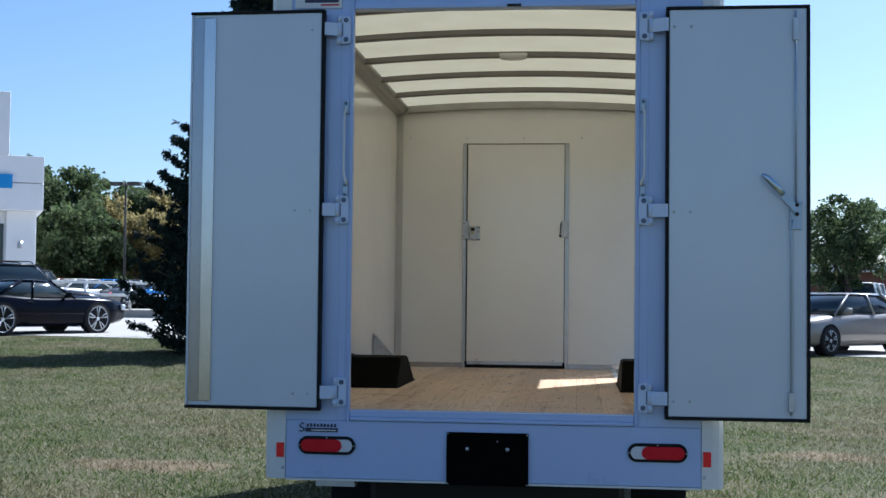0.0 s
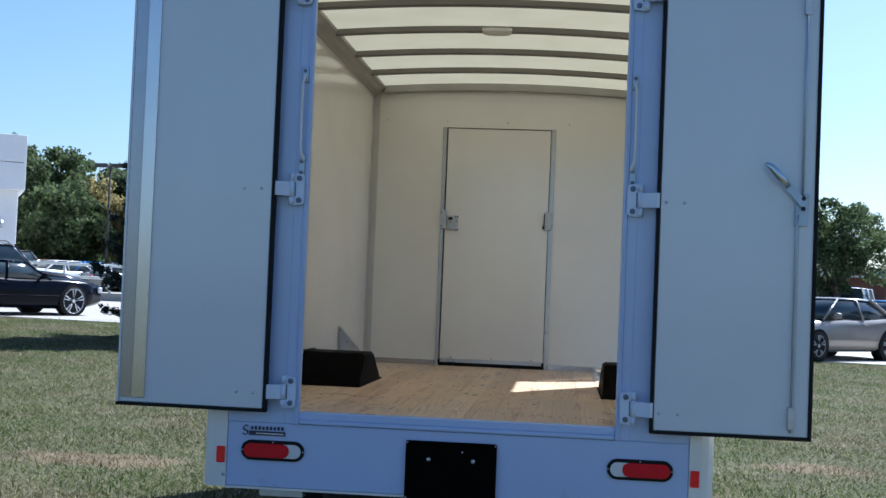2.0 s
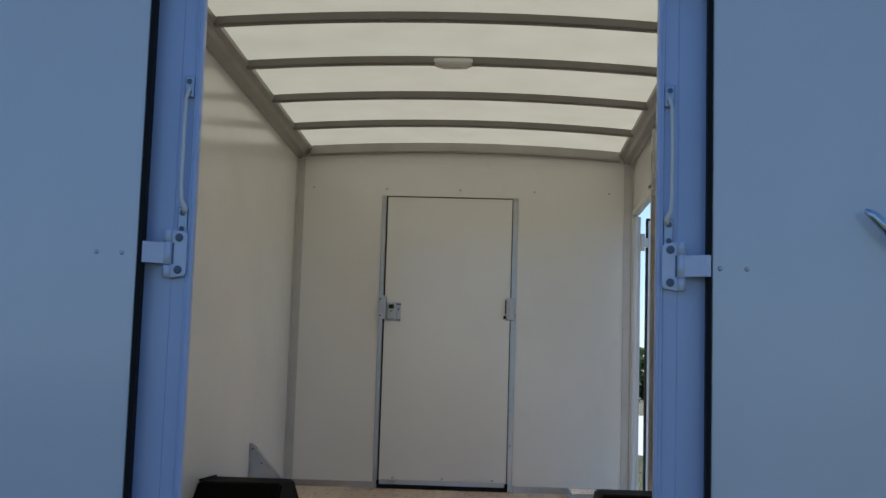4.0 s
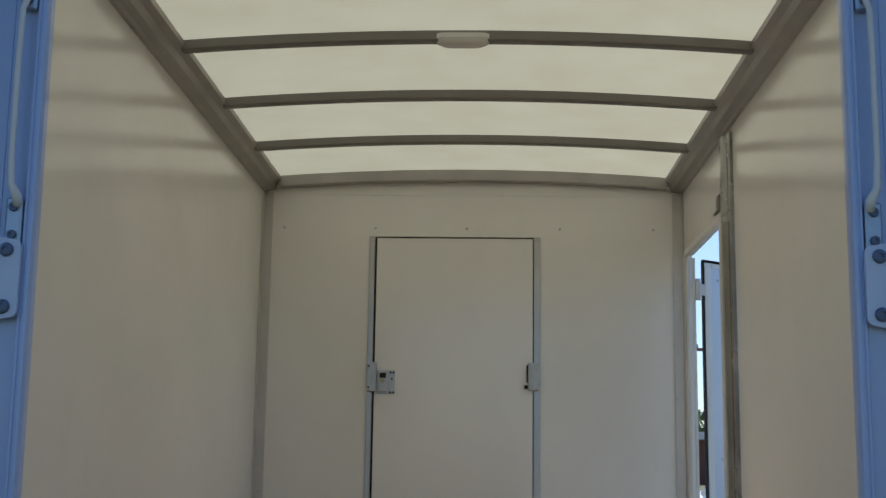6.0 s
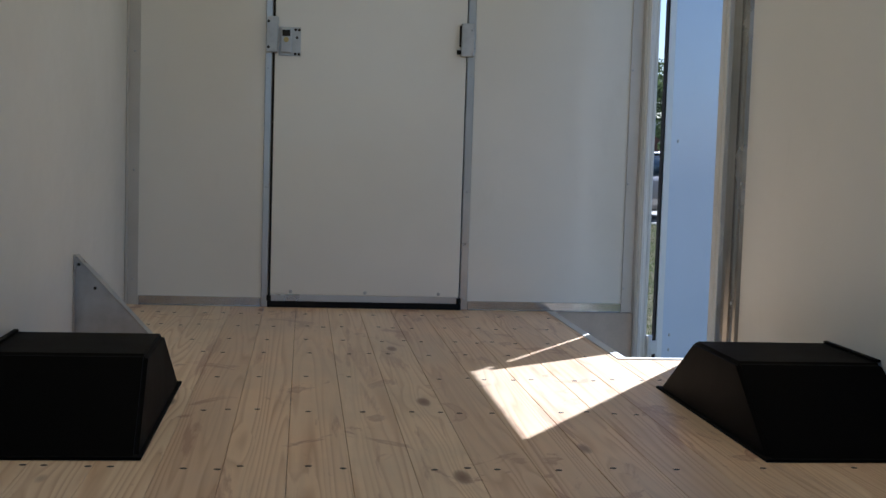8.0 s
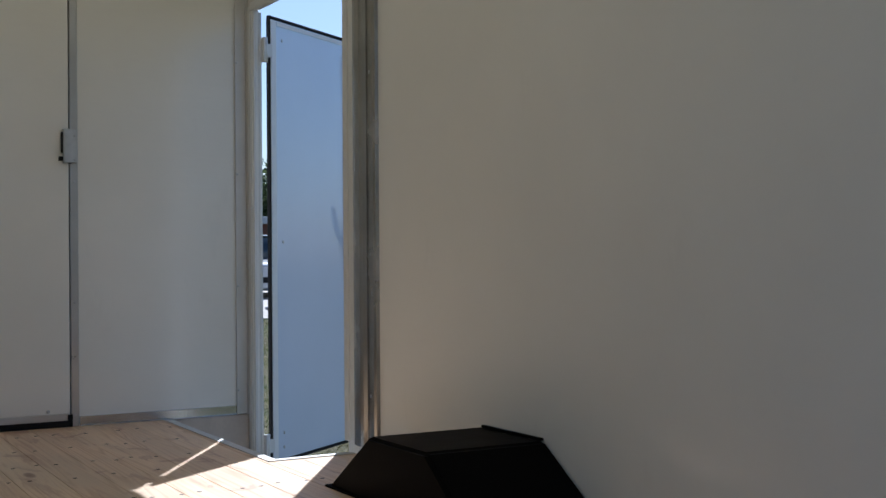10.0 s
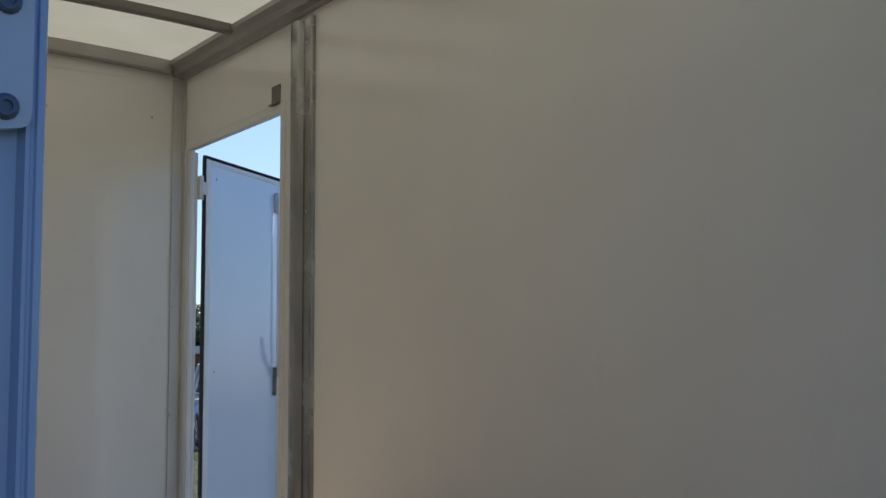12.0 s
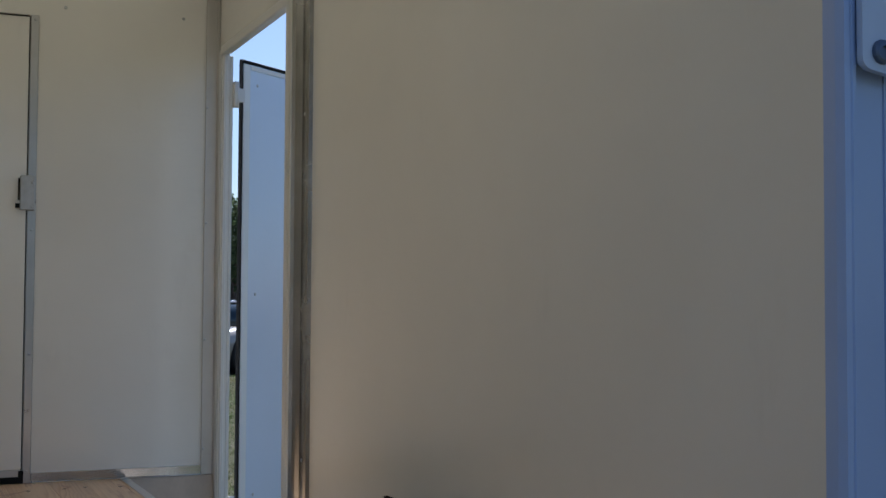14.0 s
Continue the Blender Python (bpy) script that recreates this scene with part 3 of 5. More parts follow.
def hinge(sx, z):
    """A strap hinge: a bolted leaf on the post, a barrel, and a strap that reaches to the door."""
    leaf = bmesh.new()
    o = []
    for cx, cz, a0 in ((0.016, 0.05, 0), (-0.02, 0.056, 90), (-0.02, -0.056, 180), (0.016, -0.05, 270)):
        for k in range(5):
            a = radians(a0 + 22.5 * k)
            o.append((-sx * (cx + 0.012 * math.cos(a)), cz + 0.012 * math.sin(a)))
    bm_prism(leaf, o, -0.022, -0.0145, "y")
    t = part("hinge", leaf, M_HINGE, frame_rear, "pale blue strap hinge with dull bolts")
    t.matrix_world = pose(sx * 0.684, 0, z)
    part("spacer", boxes(((-0.02, -0.0145, -0.055), (0.02, -0.0005, 0.055)), bevel=0.001), M_PAINT, t)
    brl = bmesh.new()
    for z0, z1 in ((-0.066, -0.0335), (-0.0325, 0.0325), (0.0335, 0.066)):
        bm_tube(brl, [(sx * 0.0245, -0.025, z0), (sx * 0.0245, -0.025, z1)], 0.0108, 16)
    part("barrel", brl, M_HINGE, t)
    # The slot is not cut: a thin dark strip paints its shade.
    sl, sh = sorted((sx * 0.007, sx * 0.0125))
    part("slot", boxes(((sl, -0.0226, -0.030), (sh, -0.022, 0.030))), M_BOLT, t, "dark strip standing for the shade in the slot")
    end = 0.098
    st = bmesh.new()
    y1 = -0.064
    vs = [(0.0275, -0.031), (end - 0.012, y1 + 0.004), (end, y1 + 0.004), (end, y1 + 0.012), (end - 0.008, y1 + 0.0135), (0.0275, -0.023)]
    bm_prism(st, [(sx * a, b) for a, b in vs], -0.029, 0.029, "z")
    part("strap", st, M_HINGE, t)
    for dz in (-0.045, 0.045):
        b = bmesh.new()
        lathe_y(b, -sx * 0.006, dz, [(0.0115, -0.022), (0.0115, -0.0235), (0.0105, -0.0258), (0.008, -0.0272), (0.0052, -0.0274), (0.0048, -0.0245), (0.002, -0.0245)])
        part("bolt", b, M_BOLT, t, "dull socket bolt")


for sx in (-1, 1):
    for z in (2.593, 1.764, 0.934):
        hinge(sx, z)


def grab_rod(sx):
    t = thing("grab_rod", (sx * 0.674, 0, 2.08), "slim bent steel grab rod bolted to the rear post", "grab handle", "rear grab rods")
    r = bmesh.new()
    o = sx * 0.006
    bm_tube(r, [(0, -0.014, 0.158), (0, -0.02, 0.146), (o * 0.8, -0.025, 0.125), (o, -0.026, 0.05), (o, -0.026, -0.12), (o * 0.6, -0.026, -0.165), (-o, -0.022, -0.185), (-o, -0.016, -0.2)], [0.006, 0.006, 0.005, 0.005, 0.005, 0.006, 0.008, 0.007], 10)
    part("rod", r, M_CAP, t)
    for z0, z1 in ((0.128, 0.190), (-0.262, -0.185)):
        part("bracket", boxes(((-0.013, -0.016, z0), (0.013, -0.0006, z1)), bevel=0.003), M_ZINC, t, "dull grey rod bracket")
        for z in (z0 + 0.016, z1 - 0.016):
            b = bmesh.new()
            lathe_y(b, 0, z, [(0.008, -0.016), (0.008, -0.0195), (0.0065, -0.021), (0.0038, -0.021), (0.0036, -0.0185), (0.0015, -0.0185)], 8)
            part("bolt", b, M_BOLT, t, "dull socket bolt")


grab_rod(-1)
grab_rod(1)


# ---- lamps, reflectors, plate and decals at the rear ----
def oval(cx, cz, w, h, n=10):
    r = h / 2
    pts = []
    for s, a0 in ((1, -90), (-1, 90)):
        for k in range(n + 1):
            a = radians(a0 + 180 * k / n)
            pts.append((cx + s * (w / 2 - r) + r * math.cos(a), cz + r * math.sin(a)))
    return pts


def tail_light(sx):
    t = thing("tail_light", (sx * 0.744, 0, 0.690), "oval red and clear tail lamp in a black bezel", "tail light", "tail lights")
    b = bmesh.new()
    bm_prism(b, oval(0, 0, 0.262, 0.082), -0.010, -0.0005, "y")
    part("bezel", b, M_RUBBER, t, "black rubber bezel")
    # the red lens fills the outer two thirds, the clear one the rest
    w, h = 0.236, 0.056
    cut = -sx * 0.045
    r = h / 2
    arc = [(cut - sx * (r * 0.9 * math.cos(radians(a))), r * math.sin(radians(a))) for a in (-90, -60, -30, 0, 30, 60, 90)]
    if sx > 0:
        top = [(w / 2 - r + r * math.cos(radians(a)), r * math.sin(radians(a))) for a in range(-90, 91, 15)]
        body = top + arc[::-1]
        clear = [(cut + 0.004, r)] + [(-w / 2 + r + r * math.cos(radians(a)), r * math.sin(radians(a))) for a in range(90, 271, 15)] + [(cut + 0.004, -r)]
    else:
        top = [(-w / 2 + r + r * math.cos(radians(a)), r * math.sin(radians(a))) for a in range(90, 271, 15)]
        body = top + arc
        clear = [(w / 2 - r + r * math.cos(radians(a)), r * math.sin(radians(a))) for a in range(-90, 91, 15)] + [(cut - 0.004, r), (cut - 0.004, -r)]
    c = bmesh.new()
    bm_prism(c, clear, -0.015, -0.0098, "y")
    part("clear_lens", c, M_CLEAR, t, "clear reversing lens")
    m = bmesh.new()
    bm_prism(m, body, -0.019, -0.0099, "y")
    part("red_lens", m, M_REDLENS, t, "red stop lens")
    s = bmesh.new()
    for x in (-0.126, 0.126):
        domed(s, (x, -0.010, 0), 0.0035)
    domed(s, (0, -0.010, 0.034), 0.0035)
    part("screws", s, M_GALV, t)


tail_light(-1)
tail_light(1)
for sx in (-1, 1):
    t = thing("reflector", (sx * 0.960, 0, 0.666), "small red rectangular reflector on the corner cap", "reflector", "rear reflectors")
    part("lens", boxes(((-0.0175, -0.011, -0.033), (0.0175, -0.0045, 0.033)), bevel=0.002), M_REFLEX, t)

plate = thing("plate_bracket", (-0.011, 0, 0.645), "black plastic number plate holder on the sill", "plate holder")
part("board", boxes(((-0.184, -0.016, -0.118), (0.184, -0.0005, 0.118)), bevel=0.006), M_BLACK, plate)
part("rim", boxes(((-0.184, -0.02, 0.106), (0.184, -0.0165, 0.118)), ((-0.184, -0.02, -0.118), (0.184, -0.0165, -0.106)), ((-0.184, -0.02, -0.1055), (-0.173, -0.0165, 0.1055)), ((0.173, -0.02, -0.1055), (0.184, -0.0165, 0.1055)), bevel=0.0015), M_BLACK, plate)
for x in (-0.09, 0.09):
    b = bmesh.new()
    domed(b, (x, -0.016, 0.045), 0.009)
    part("plate_bolt", b, M_GALV, plate, "grey steel bolt")
b = bmesh.new()
for x in (-0.178, 0.178):
    for z in (-0.111, 0.111):
        domed(b, (x, -0.02, z), 0.004)
domed(b, (0.045, -0.016, 0.08), 0.004)
part("screws", b, M_GALV, plate)

decal = thing("dealer_decal", (-0.782, -0.0062, 0.772), "small dark dealer decal of plain bars", "decal")
bars = bmesh.new()
oval_s = [(-0.086, 0.012), (-0.092, 0.004), (-0.088, -0.002), (-0.074, -0.008), (-0.072, -0.014), (-0.078, -0.018), (-0.09, -0.014), (-0.091, -0.02), (-0.078, -0.023), (-0.066, -0.016), (-0.066, -0.006), (-0.084, 0.003), (-0.084, 0.008), (-0.078, 0.015), (-0.068, 0.011), (-0.068, 0.017), (-0.078, 0.021)]
bm_prism(bars, oval_s, -0.0012, -0.0002, "y")
part("initial_shape", bars, M_DECAL, decal)
for k in range(9):
    x = -0.056 + k * 0.0158
    part("bar", boxes(((x, -0.0012, 0.001), (x + 0.009, -0.0002, 0.016 if k % 3 else 0.014))), M_DECAL, decal)
part("bar", boxes(((-0.062, -0.0012, -0.022), (0.088, -0.0002, -0.004))), M_DECAL, decal)
part("light_bar", boxes(((-0.035, -0.0018, -0.016), (0.08, -0.0013, -0.012))), M_CAP, decal, "pale line")
badge = thing("maker_badge", (-0.80, -0.0062, 2.735), "white maker badge with plain dark bars", "decal")
part("plate", boxes(((-0.12, -0.002, -0.038), (0.10, -0.0002, 0.06)), bevel=0.0005), M_CAP, badge)
part("bar", boxes(((-0.075, -0.003, -0.012), (0.085, -0.0021, 0.014))), M_DECAL, badge)
part("bar", boxes(((0.0, -0.003, -0.026), (0.085, -0.0021, -0.019))), M_REDLENS, badge, "thin red line")


# ---- things inside ----
def wheel_box(sx):
    t = thing("wheel_box", (sx * 0.82, 1.877, floor_z(1.877), -0.28), "black moulded plastic wheel box on the plank floor", "wheel box", "wheel boxes")
    o = W - 0.0015 - 0.82
    b = bmesh.new()
    low = [(-0.181, -0.397), (o, -0.397), (o, 0.397), (-0.181, 0.397)]
    high = [(-0.168, -0.146), (o, -0.146), (o, 0.169), (-0.168, 0.169)]
    va = [b.verts.new((sx * x, y, 0.006)) for x, y in low]
    vb = [b.verts.new((sx * x, y, 0.166)) for x, y in high]
    for k in range(4):
        b.faces.new((va[k], va[(k + 1) % 4], vb[(k + 1) % 4], vb[k]))
    b.faces.new(va[::-1])
    b.faces.new(vb)
    bmesh.ops.recalc_face_normals(b, faces=b.faces[:])
    es = [e for e in b.edges if max(v.co.z for v in e.verts) > 0.1]
    bmesh.ops.bevel(b, geom=es, offset=0.009, segments=3, affect="EDGES")
    part("shell", b, M_BLACK, t)
    ix0, ix1 = sorted((sx * -0.189, sx * o))
    part("flange", boxes(((ix0, -0.408, 0.0005), (ix1, 0.408, 0.0065)), bevel=0.001), M_BLACK, t)
    jx0, jx1 = sorted((sx * (o - 0.012), sx * o))
    part("wall_flange", boxes(((jx0, -0.136, 0.1665), (jx1, 0.159, 0.173)), bevel=0.002), M_BLACK, t)
    return t


wheel_box(-1)
wheel_box(1)

gus = thing("wall_gusset", (-W, 2.83, floor_z(2.83)), "grey triangular sheet metal cover against the wall", "cover panel")
g = bmesh.new()
bm_prism(g, [(0.0, 0.0005), (0.235, 0.0005), (0.235, 0.024), (0.0, 0.275)], -0.002, 0.002, "y")
part("face", g, M_GALV, gus)
g = bmesh.new()
bm_prism(g, [(0.0, 0.275), (0.235, 0.024), (0.237, 0.028), (0.002, 0.281)], -0.001, 0.055, "y")
part("top_flange", g, M_ALU, gus, "bright folded flange")
part("wall_flange", boxes(((0.0005, -0.03, 0.0005), (0.003, -0.0025, 0.284)), bevel=0.0005), M_ALU, gus)
g = bmesh.new()
for x, z in ((0.06, 0.183), (0.012, 0.253)):
    domed(g, (x, -0.002, z), 0.005)
part("screws", g, M_SCREW, gus)

dome = thing("dome_light", (-0.008, BOWS[2], 2.858), "flat white dome lamp under a roof bow, unlit", "ceiling light")
d = bmesh.new()
bm_prism(d, oval(0, 0, 0.185, 0.07), -0.016, 0.0, "z")
part("base", d, M_CAP, dome)
d = bmesh.new()
for k, (s, z) in enumerate(((0.95, -0.016), (0.9, -0.026), (0.7, -0.034), (0.35, -0.038))):
    pts = oval(0, 0, 0.185 * s, 0.07 * s)
    ring = [d.verts.new((x, y, z)) for x, y in pts]
    if k:
        n = len(ring)
        for j in range(n):
            d.faces.new((prev[j], prev[(j + 1) % n], ring[(j + 1) % n], ring[j])).smooth = True
    prev = ring
d.faces.new(prev)
bmesh.ops.recalc_face_normals(d, faces=d.faces[:])
part("lens", d, M_DOME, dome, "milky lens")

# open side door, hung on straps at the far jamb
SDH = Vector((1.083, 3.876, 0))
SDA = 37.0
sd = tagged(new("door_side"), "white side door standing open past a right angle", "door", kind="structure")
sd.matrix_world = pose(SDH.x, SDH.y, 0.62, 0, 0, SDA)
SW, SH = 0.822, 1.826
part("panel", boxes(((0.010, 0, 0.012), (SW - 0.010, 0.012, SH - 0.012)), bevel=0.0015), M_SIDE, sd)
part("seal", boxes(((0, -0.006, 0), (SW, 0.012, 0.0115)), ((0, -0.006, SH - 0.0115), (SW, 0.012, SH)), ((-0.002, -0.005, 0.0116), (0.0055, 0.012, SH - 0.0116)), ((SW - 0.0095, -0.004, 0.0116), (SW, 0.009, SH - 0.0116)), bevel=0.0015), M_RUBBER, sd, "black rubber edge seal")
part("edge_strip", boxes(((0.0105, -0.004, 0.016), (0.050, -0.0005, SH - 0.016)), ((0.056, -0.003, SH - 0.034), (SW - 0.016, -0.0005, SH - 0.016)), bevel=0.001), M_EDGE, sd, "bright white edge strip")
bolts(sd, [(0.10, SH - 0.09), (0.10, SH - 0.92), (0.10, 0.12), (0.10, 0.06)], (0, -1, 0), 0.007, M_GALV)
sg = part("bolt_gear", boxes(((SW - 0.195, -0.014, 0.80), (SW - 0.155, -0.003, 0.93)), bevel=0.002), M_STRIKE, sd, "dull steel bolt bracket")
r = bmesh.new()
bm_tube(r, [(SW - 0.175, -0.016, 0.05), (SW - 0.175, -0.016, 1.75)], 0.006, 8)
part("rod", r, M_TRIMW, sg, "slim white bolt rod")
r = bmesh.new()
bm_tube(r, [(SW - 0.175, -0.02, 0.89), (SW - 0.19, -0.04, 0.95), (SW - 0.20, -0.05, 1.02), (SW - 0.22, -0.05, 1.07)], [0.012, 0.014, 0.013, 0.008], 8)
part("lever", r, M_TRIMW, sg, "white lever")
part("guide", boxes(((SW - 0.191, -0.024, 1.655), (SW - 0.159, -0.003, 1.75)), bevel=0.002), M_GALV, sd, "rod guide")
for z in (2.30, 0.70):
    t = part("hinge", boxes(((0, -0.018, -0.05), (0.008, 0.018, 0.05)), bevel=0.002), M_TRIMW, sdf, "white strap hinge")
    t.matrix_world = pose(W + 0.045, SD1 - 0.005, z)
    h = bmesh.new()
    bm_tube(h, [(0.014, 0.0, -0.05), (0.014, 0.0, 0.05)], 0.009, 10)
    part("barrel", h, M_TRIMW, t)
    h = bmesh.new()
    q = SDH - Vector((W + 0.045, SD1 - 0.005, 0))
    bm_prism(h, [(0.014, -0.008), (q.x + 0.012, q.y - 0.008), (q.x + 0.006, q.y + 0.006), (0.012, 0.006)], -0.026, 0.026, "z")
    part("strap", h, M_TRIMW, t)


# ---- chassis under the body ----
def wheel_parts(parent, at, r, width, rim_mat, spokes=5, side=1, rf=0.64):
    """A tyre with a spoked rim, its axle along y; side gives the outer face."""
    x, y, z = at
    ty = bmesh.new()
    prof = [(rf, -0.5), (0.90, -0.5), (0.97, -0.42), (1.0, -0.3), (1.0, 0.3), (0.97, 0.42), (0.90, 0.5), (rf, 0.5)]
    n = 28
    rings = []
    for k in range(n):
        a = 2 * math.pi * k / n
        rings.append([ty.verts.new((x + r * p * math.cos(a), y + width * q, z + r * p * math.sin(a))) for p, q in prof])
    for k in range(n):
        a, b = rings[k], rings[(k + 1) % n]
        for j in range(len(prof) - 1):
            ty.faces.new((a[j], a[j + 1], b[j + 1], b[j])).smooth = True
    tyre = part("tyre", ty, M_TYRE, parent)
    rm = bmesh.new()
    yo = y + side * width * 0.36
    bm_tube(rm, [(x, y - side * width * 0.2, z), (x, yo - side * 0.03, z)], r * (rf - 0.01), 24)
    for k in range(spokes):
        a = 2 * math.pi * k / spokes + 0.3
        ca, sa = math.cos(a), math.sin(a)
        for off in (-0.16, 0.16):
            c2, s2 = math.cos(a + off), math.sin(a + off)
            bm_tube(rm, [(x + r * 0.1 * ca, yo, z + r * 0.1 * sa), (x + r * (rf - 0.02) * c2, yo + side * 0.012, z + r * (rf - 0.02) * s2)], [r * 0.05, r * 0.055], 5)
    bm_tube(rm, [(x, yo - side * 0.02, z), (x, yo + side * 0.02, z)], r * 0.14, 12)
    ring = [(x + r * (rf - 0.02) * math.cos(2 * math.pi * k / 24), yo + side * 0.012, z + r * (rf - 0.02) * math.sin(2 * math.pi * k / 24)) for k in range(25)]
    bm_tube(rm, ring, r * 0.035, 6, caps=False)
    return tyre, part("rim", rm, rim_mat, parent)


M_TYRE = mottled("tyre_rubber", (0.018, 0.018, 0.019), 0.75, 0.25, scale=8)
M_RIM = mottled("cast_alloy", (0.66, 0.67, 0.69), 0.35, 0.1, scale=10, metal=0.4)
M_STEELRIM = mottled("painted_steel_rim", (0.10, 0.10, 0.10), 0.5, 0.2)

chassis = thing("truck_chassis", (0, 1.88, 0), "dark steel chassis with twin rear wheels under the body", "chassis")
for x in (-0.42, 0.42):
    part("frame_rail", boxes(((x - 0.04, -1.62, 0.56), (x + 0.04, 1.8, 0.74))), M_DARK, chassis)
for y in (-1.46, 1.24):
    part("cross_member", boxes(((-0.38, y - 0.04, 0.58), (0.38, y + 0.04, 0.70))), M_DARK, chassis)
for y in (-1.6, -0.9, 0.6):
    part("cross_sill", boxes(((-0.98, y - 0.03, 0.741), (0.98, y + 0.03, 0.759))), M_DARK, chassis)
# Unseen block, added only to keep the space under the body dark.
part("fuel_tank", boxes(((-0.62, -1.42, 0.30), (0.62, -0.55, 0.555)), bevel=0.03), M_DARK, chassis, "black block added between the rails to darken the underside")
# Sheets behind the wheels are added too, to stop light from the front.
for x in (-0.84, 0.84):
    part("mud_flap", boxes(((x - 0.15, -0.50, 0.14), (x + 0.15, -0.488, 0.60)), bevel=0.003), M_RUBBER, chassis, "black rubber sheet added to block light under the body")
ax = bmesh.new()
bm_tube(ax, [(-0.85, 0, 0.38), (0.85, 0, 0.38)], 0.06, 10)
bm_tube(ax, [(0, -0.12, 0.38), (0, 0.0, 0.38), (0, 0.12, 0.38)], [0.1, 0.19, 0.1], 14)
part("axle", ax, M_DARK, chassis)
for sx in (-1, 1):
    wh = new("wheel")
    wh.parent = chassis
    wh.matrix_local = pose(sx * 0.86, 0, 0.37 + 0.02, 0, 0, 90)
    wheel_parts(wh, (0, 0, 0), 0.37, 0.22, M_STEELRIM, 5, -sx)
part("bumper_bracket", boxes(((-0.80, -1.85, 0.50), (-0.62, -1.78, 0.535))), M_GALV, chassis, "grey bracket under the sill")


# ---- ground ----
def ground_z(x, y):
    return -0.0096 * x + 0.0066 * y


WORN = [(-2.9, 3.7, 1.5, 0.85), (-4.6, 3.1, 1.2, 0.7), (2.6, 5.6, 1.3, 0.7)]  # dry patches: place and radii


def lawn():
    m = Mat("dry_lawn", (0.16, 0.17, 0.06), 0.95, spec=0.1)
    broad, mid, fine, blade = m.noise(0.3, 6), m.noise(1.4, 7), m.noise(38, 5), m.noise(90, 4, (1, 0.35, 1), 0.7)
    c = m.ramp(broad, (0.42, (0.033, 0.062, 0.010)), (0.64, (0.074, 0.078, 0.028)))
    c = m.mix(m.ramp(mid, (0.46, (0, 0, 0)), (0.66, (0.8, 0.8, 0.8))), c, (0.165, 0.136, 0.075))
    c = m.mix(0.45, c, m.ramp(fine, (0.38, (0.010, 0.015, 0.004)), (0.62, (0.187, 0.153, 0.100))))
    c = m.mix(0.35, c, m.ramp(blade, (0.42, (0.007, 0.010, 0.003)), (0.60, (0.249, 0.216, 0.145))))
    for place in WORN:
        c = m.mix(m.ramp(m.spot(*place), (0.8, (0.6, 0.6, 0.6)), (1.35, (0, 0, 0))), c, (0.21, 0.150, 0.098))
    m.base(c)
    m.bump(fine, 0.9, 0.03)
    return m.m


M_LAWN = lawn()
M_CONC = mottled("pale_concrete", (0.36, 0.335, 0.30), 0.9, 0.10, scale=0.35, fine=30, bump=0.1)
bm = bmesh.new()
bm.faces.new([bm.verts.new((x, y, ground_z(x, y))) for x, y in ((-400, -400), (400, -400), (400, 400), (-400, 400))])
structure("ground", bm, M_LAWN, "patchy mown lawn of green and straw grass", "ground")


def slab(name, pts, up, mat, label, category):
    bm = bmesh.new()
    top = [bm.verts.new((x, y, ground_z(x, y) + up)) for x, y in pts]
    low = [bm.verts.new((x, y, ground_z(x, y) - 0.3)) for x, y in pts]
    bm.faces.new(top)
    n = len(pts)
    for k in range(n):
        bm.faces.new((low[k], low[(k + 1) % n], top[(k + 1) % n], top[k]))
    bmesh.ops.recalc_face_normals(bm, faces=bm.faces[:])
    return structure(name, bm, mat, label, category)


slab("pavement", [(-95, 25.3), (2.2, 23.6), (2.2, 63.5), (-95, 65.4)], 0.02, M_CONC, "pale concrete car park", "pavement")
slab("road", [(2.21, 23.6), (60, 20.5), (60, 54.9), (2.21, 63.5)], 0.02, M_CONC, "pale concrete car park lane", "road")


def leafy(m, share=0.45):
    """Lets light through thin blades and leaves."""
    tr = m.n.new("ShaderNodeBsdfTranslucent")
    mx = m.n.new("ShaderNodeMixShader")
    mx.inputs["Fac"].default_value = share
    m.link(m.b.inputs["Base Color"].links[0].from_socket, tr.inputs["Color"])
    m.link(m.b.outputs[0], mx.inputs[1])
    m.link(tr.outputs[0], mx.inputs[2])
    m.link(mx.outputs[0], m.n["Material Output"].inputs["Surface"])
    return m.m


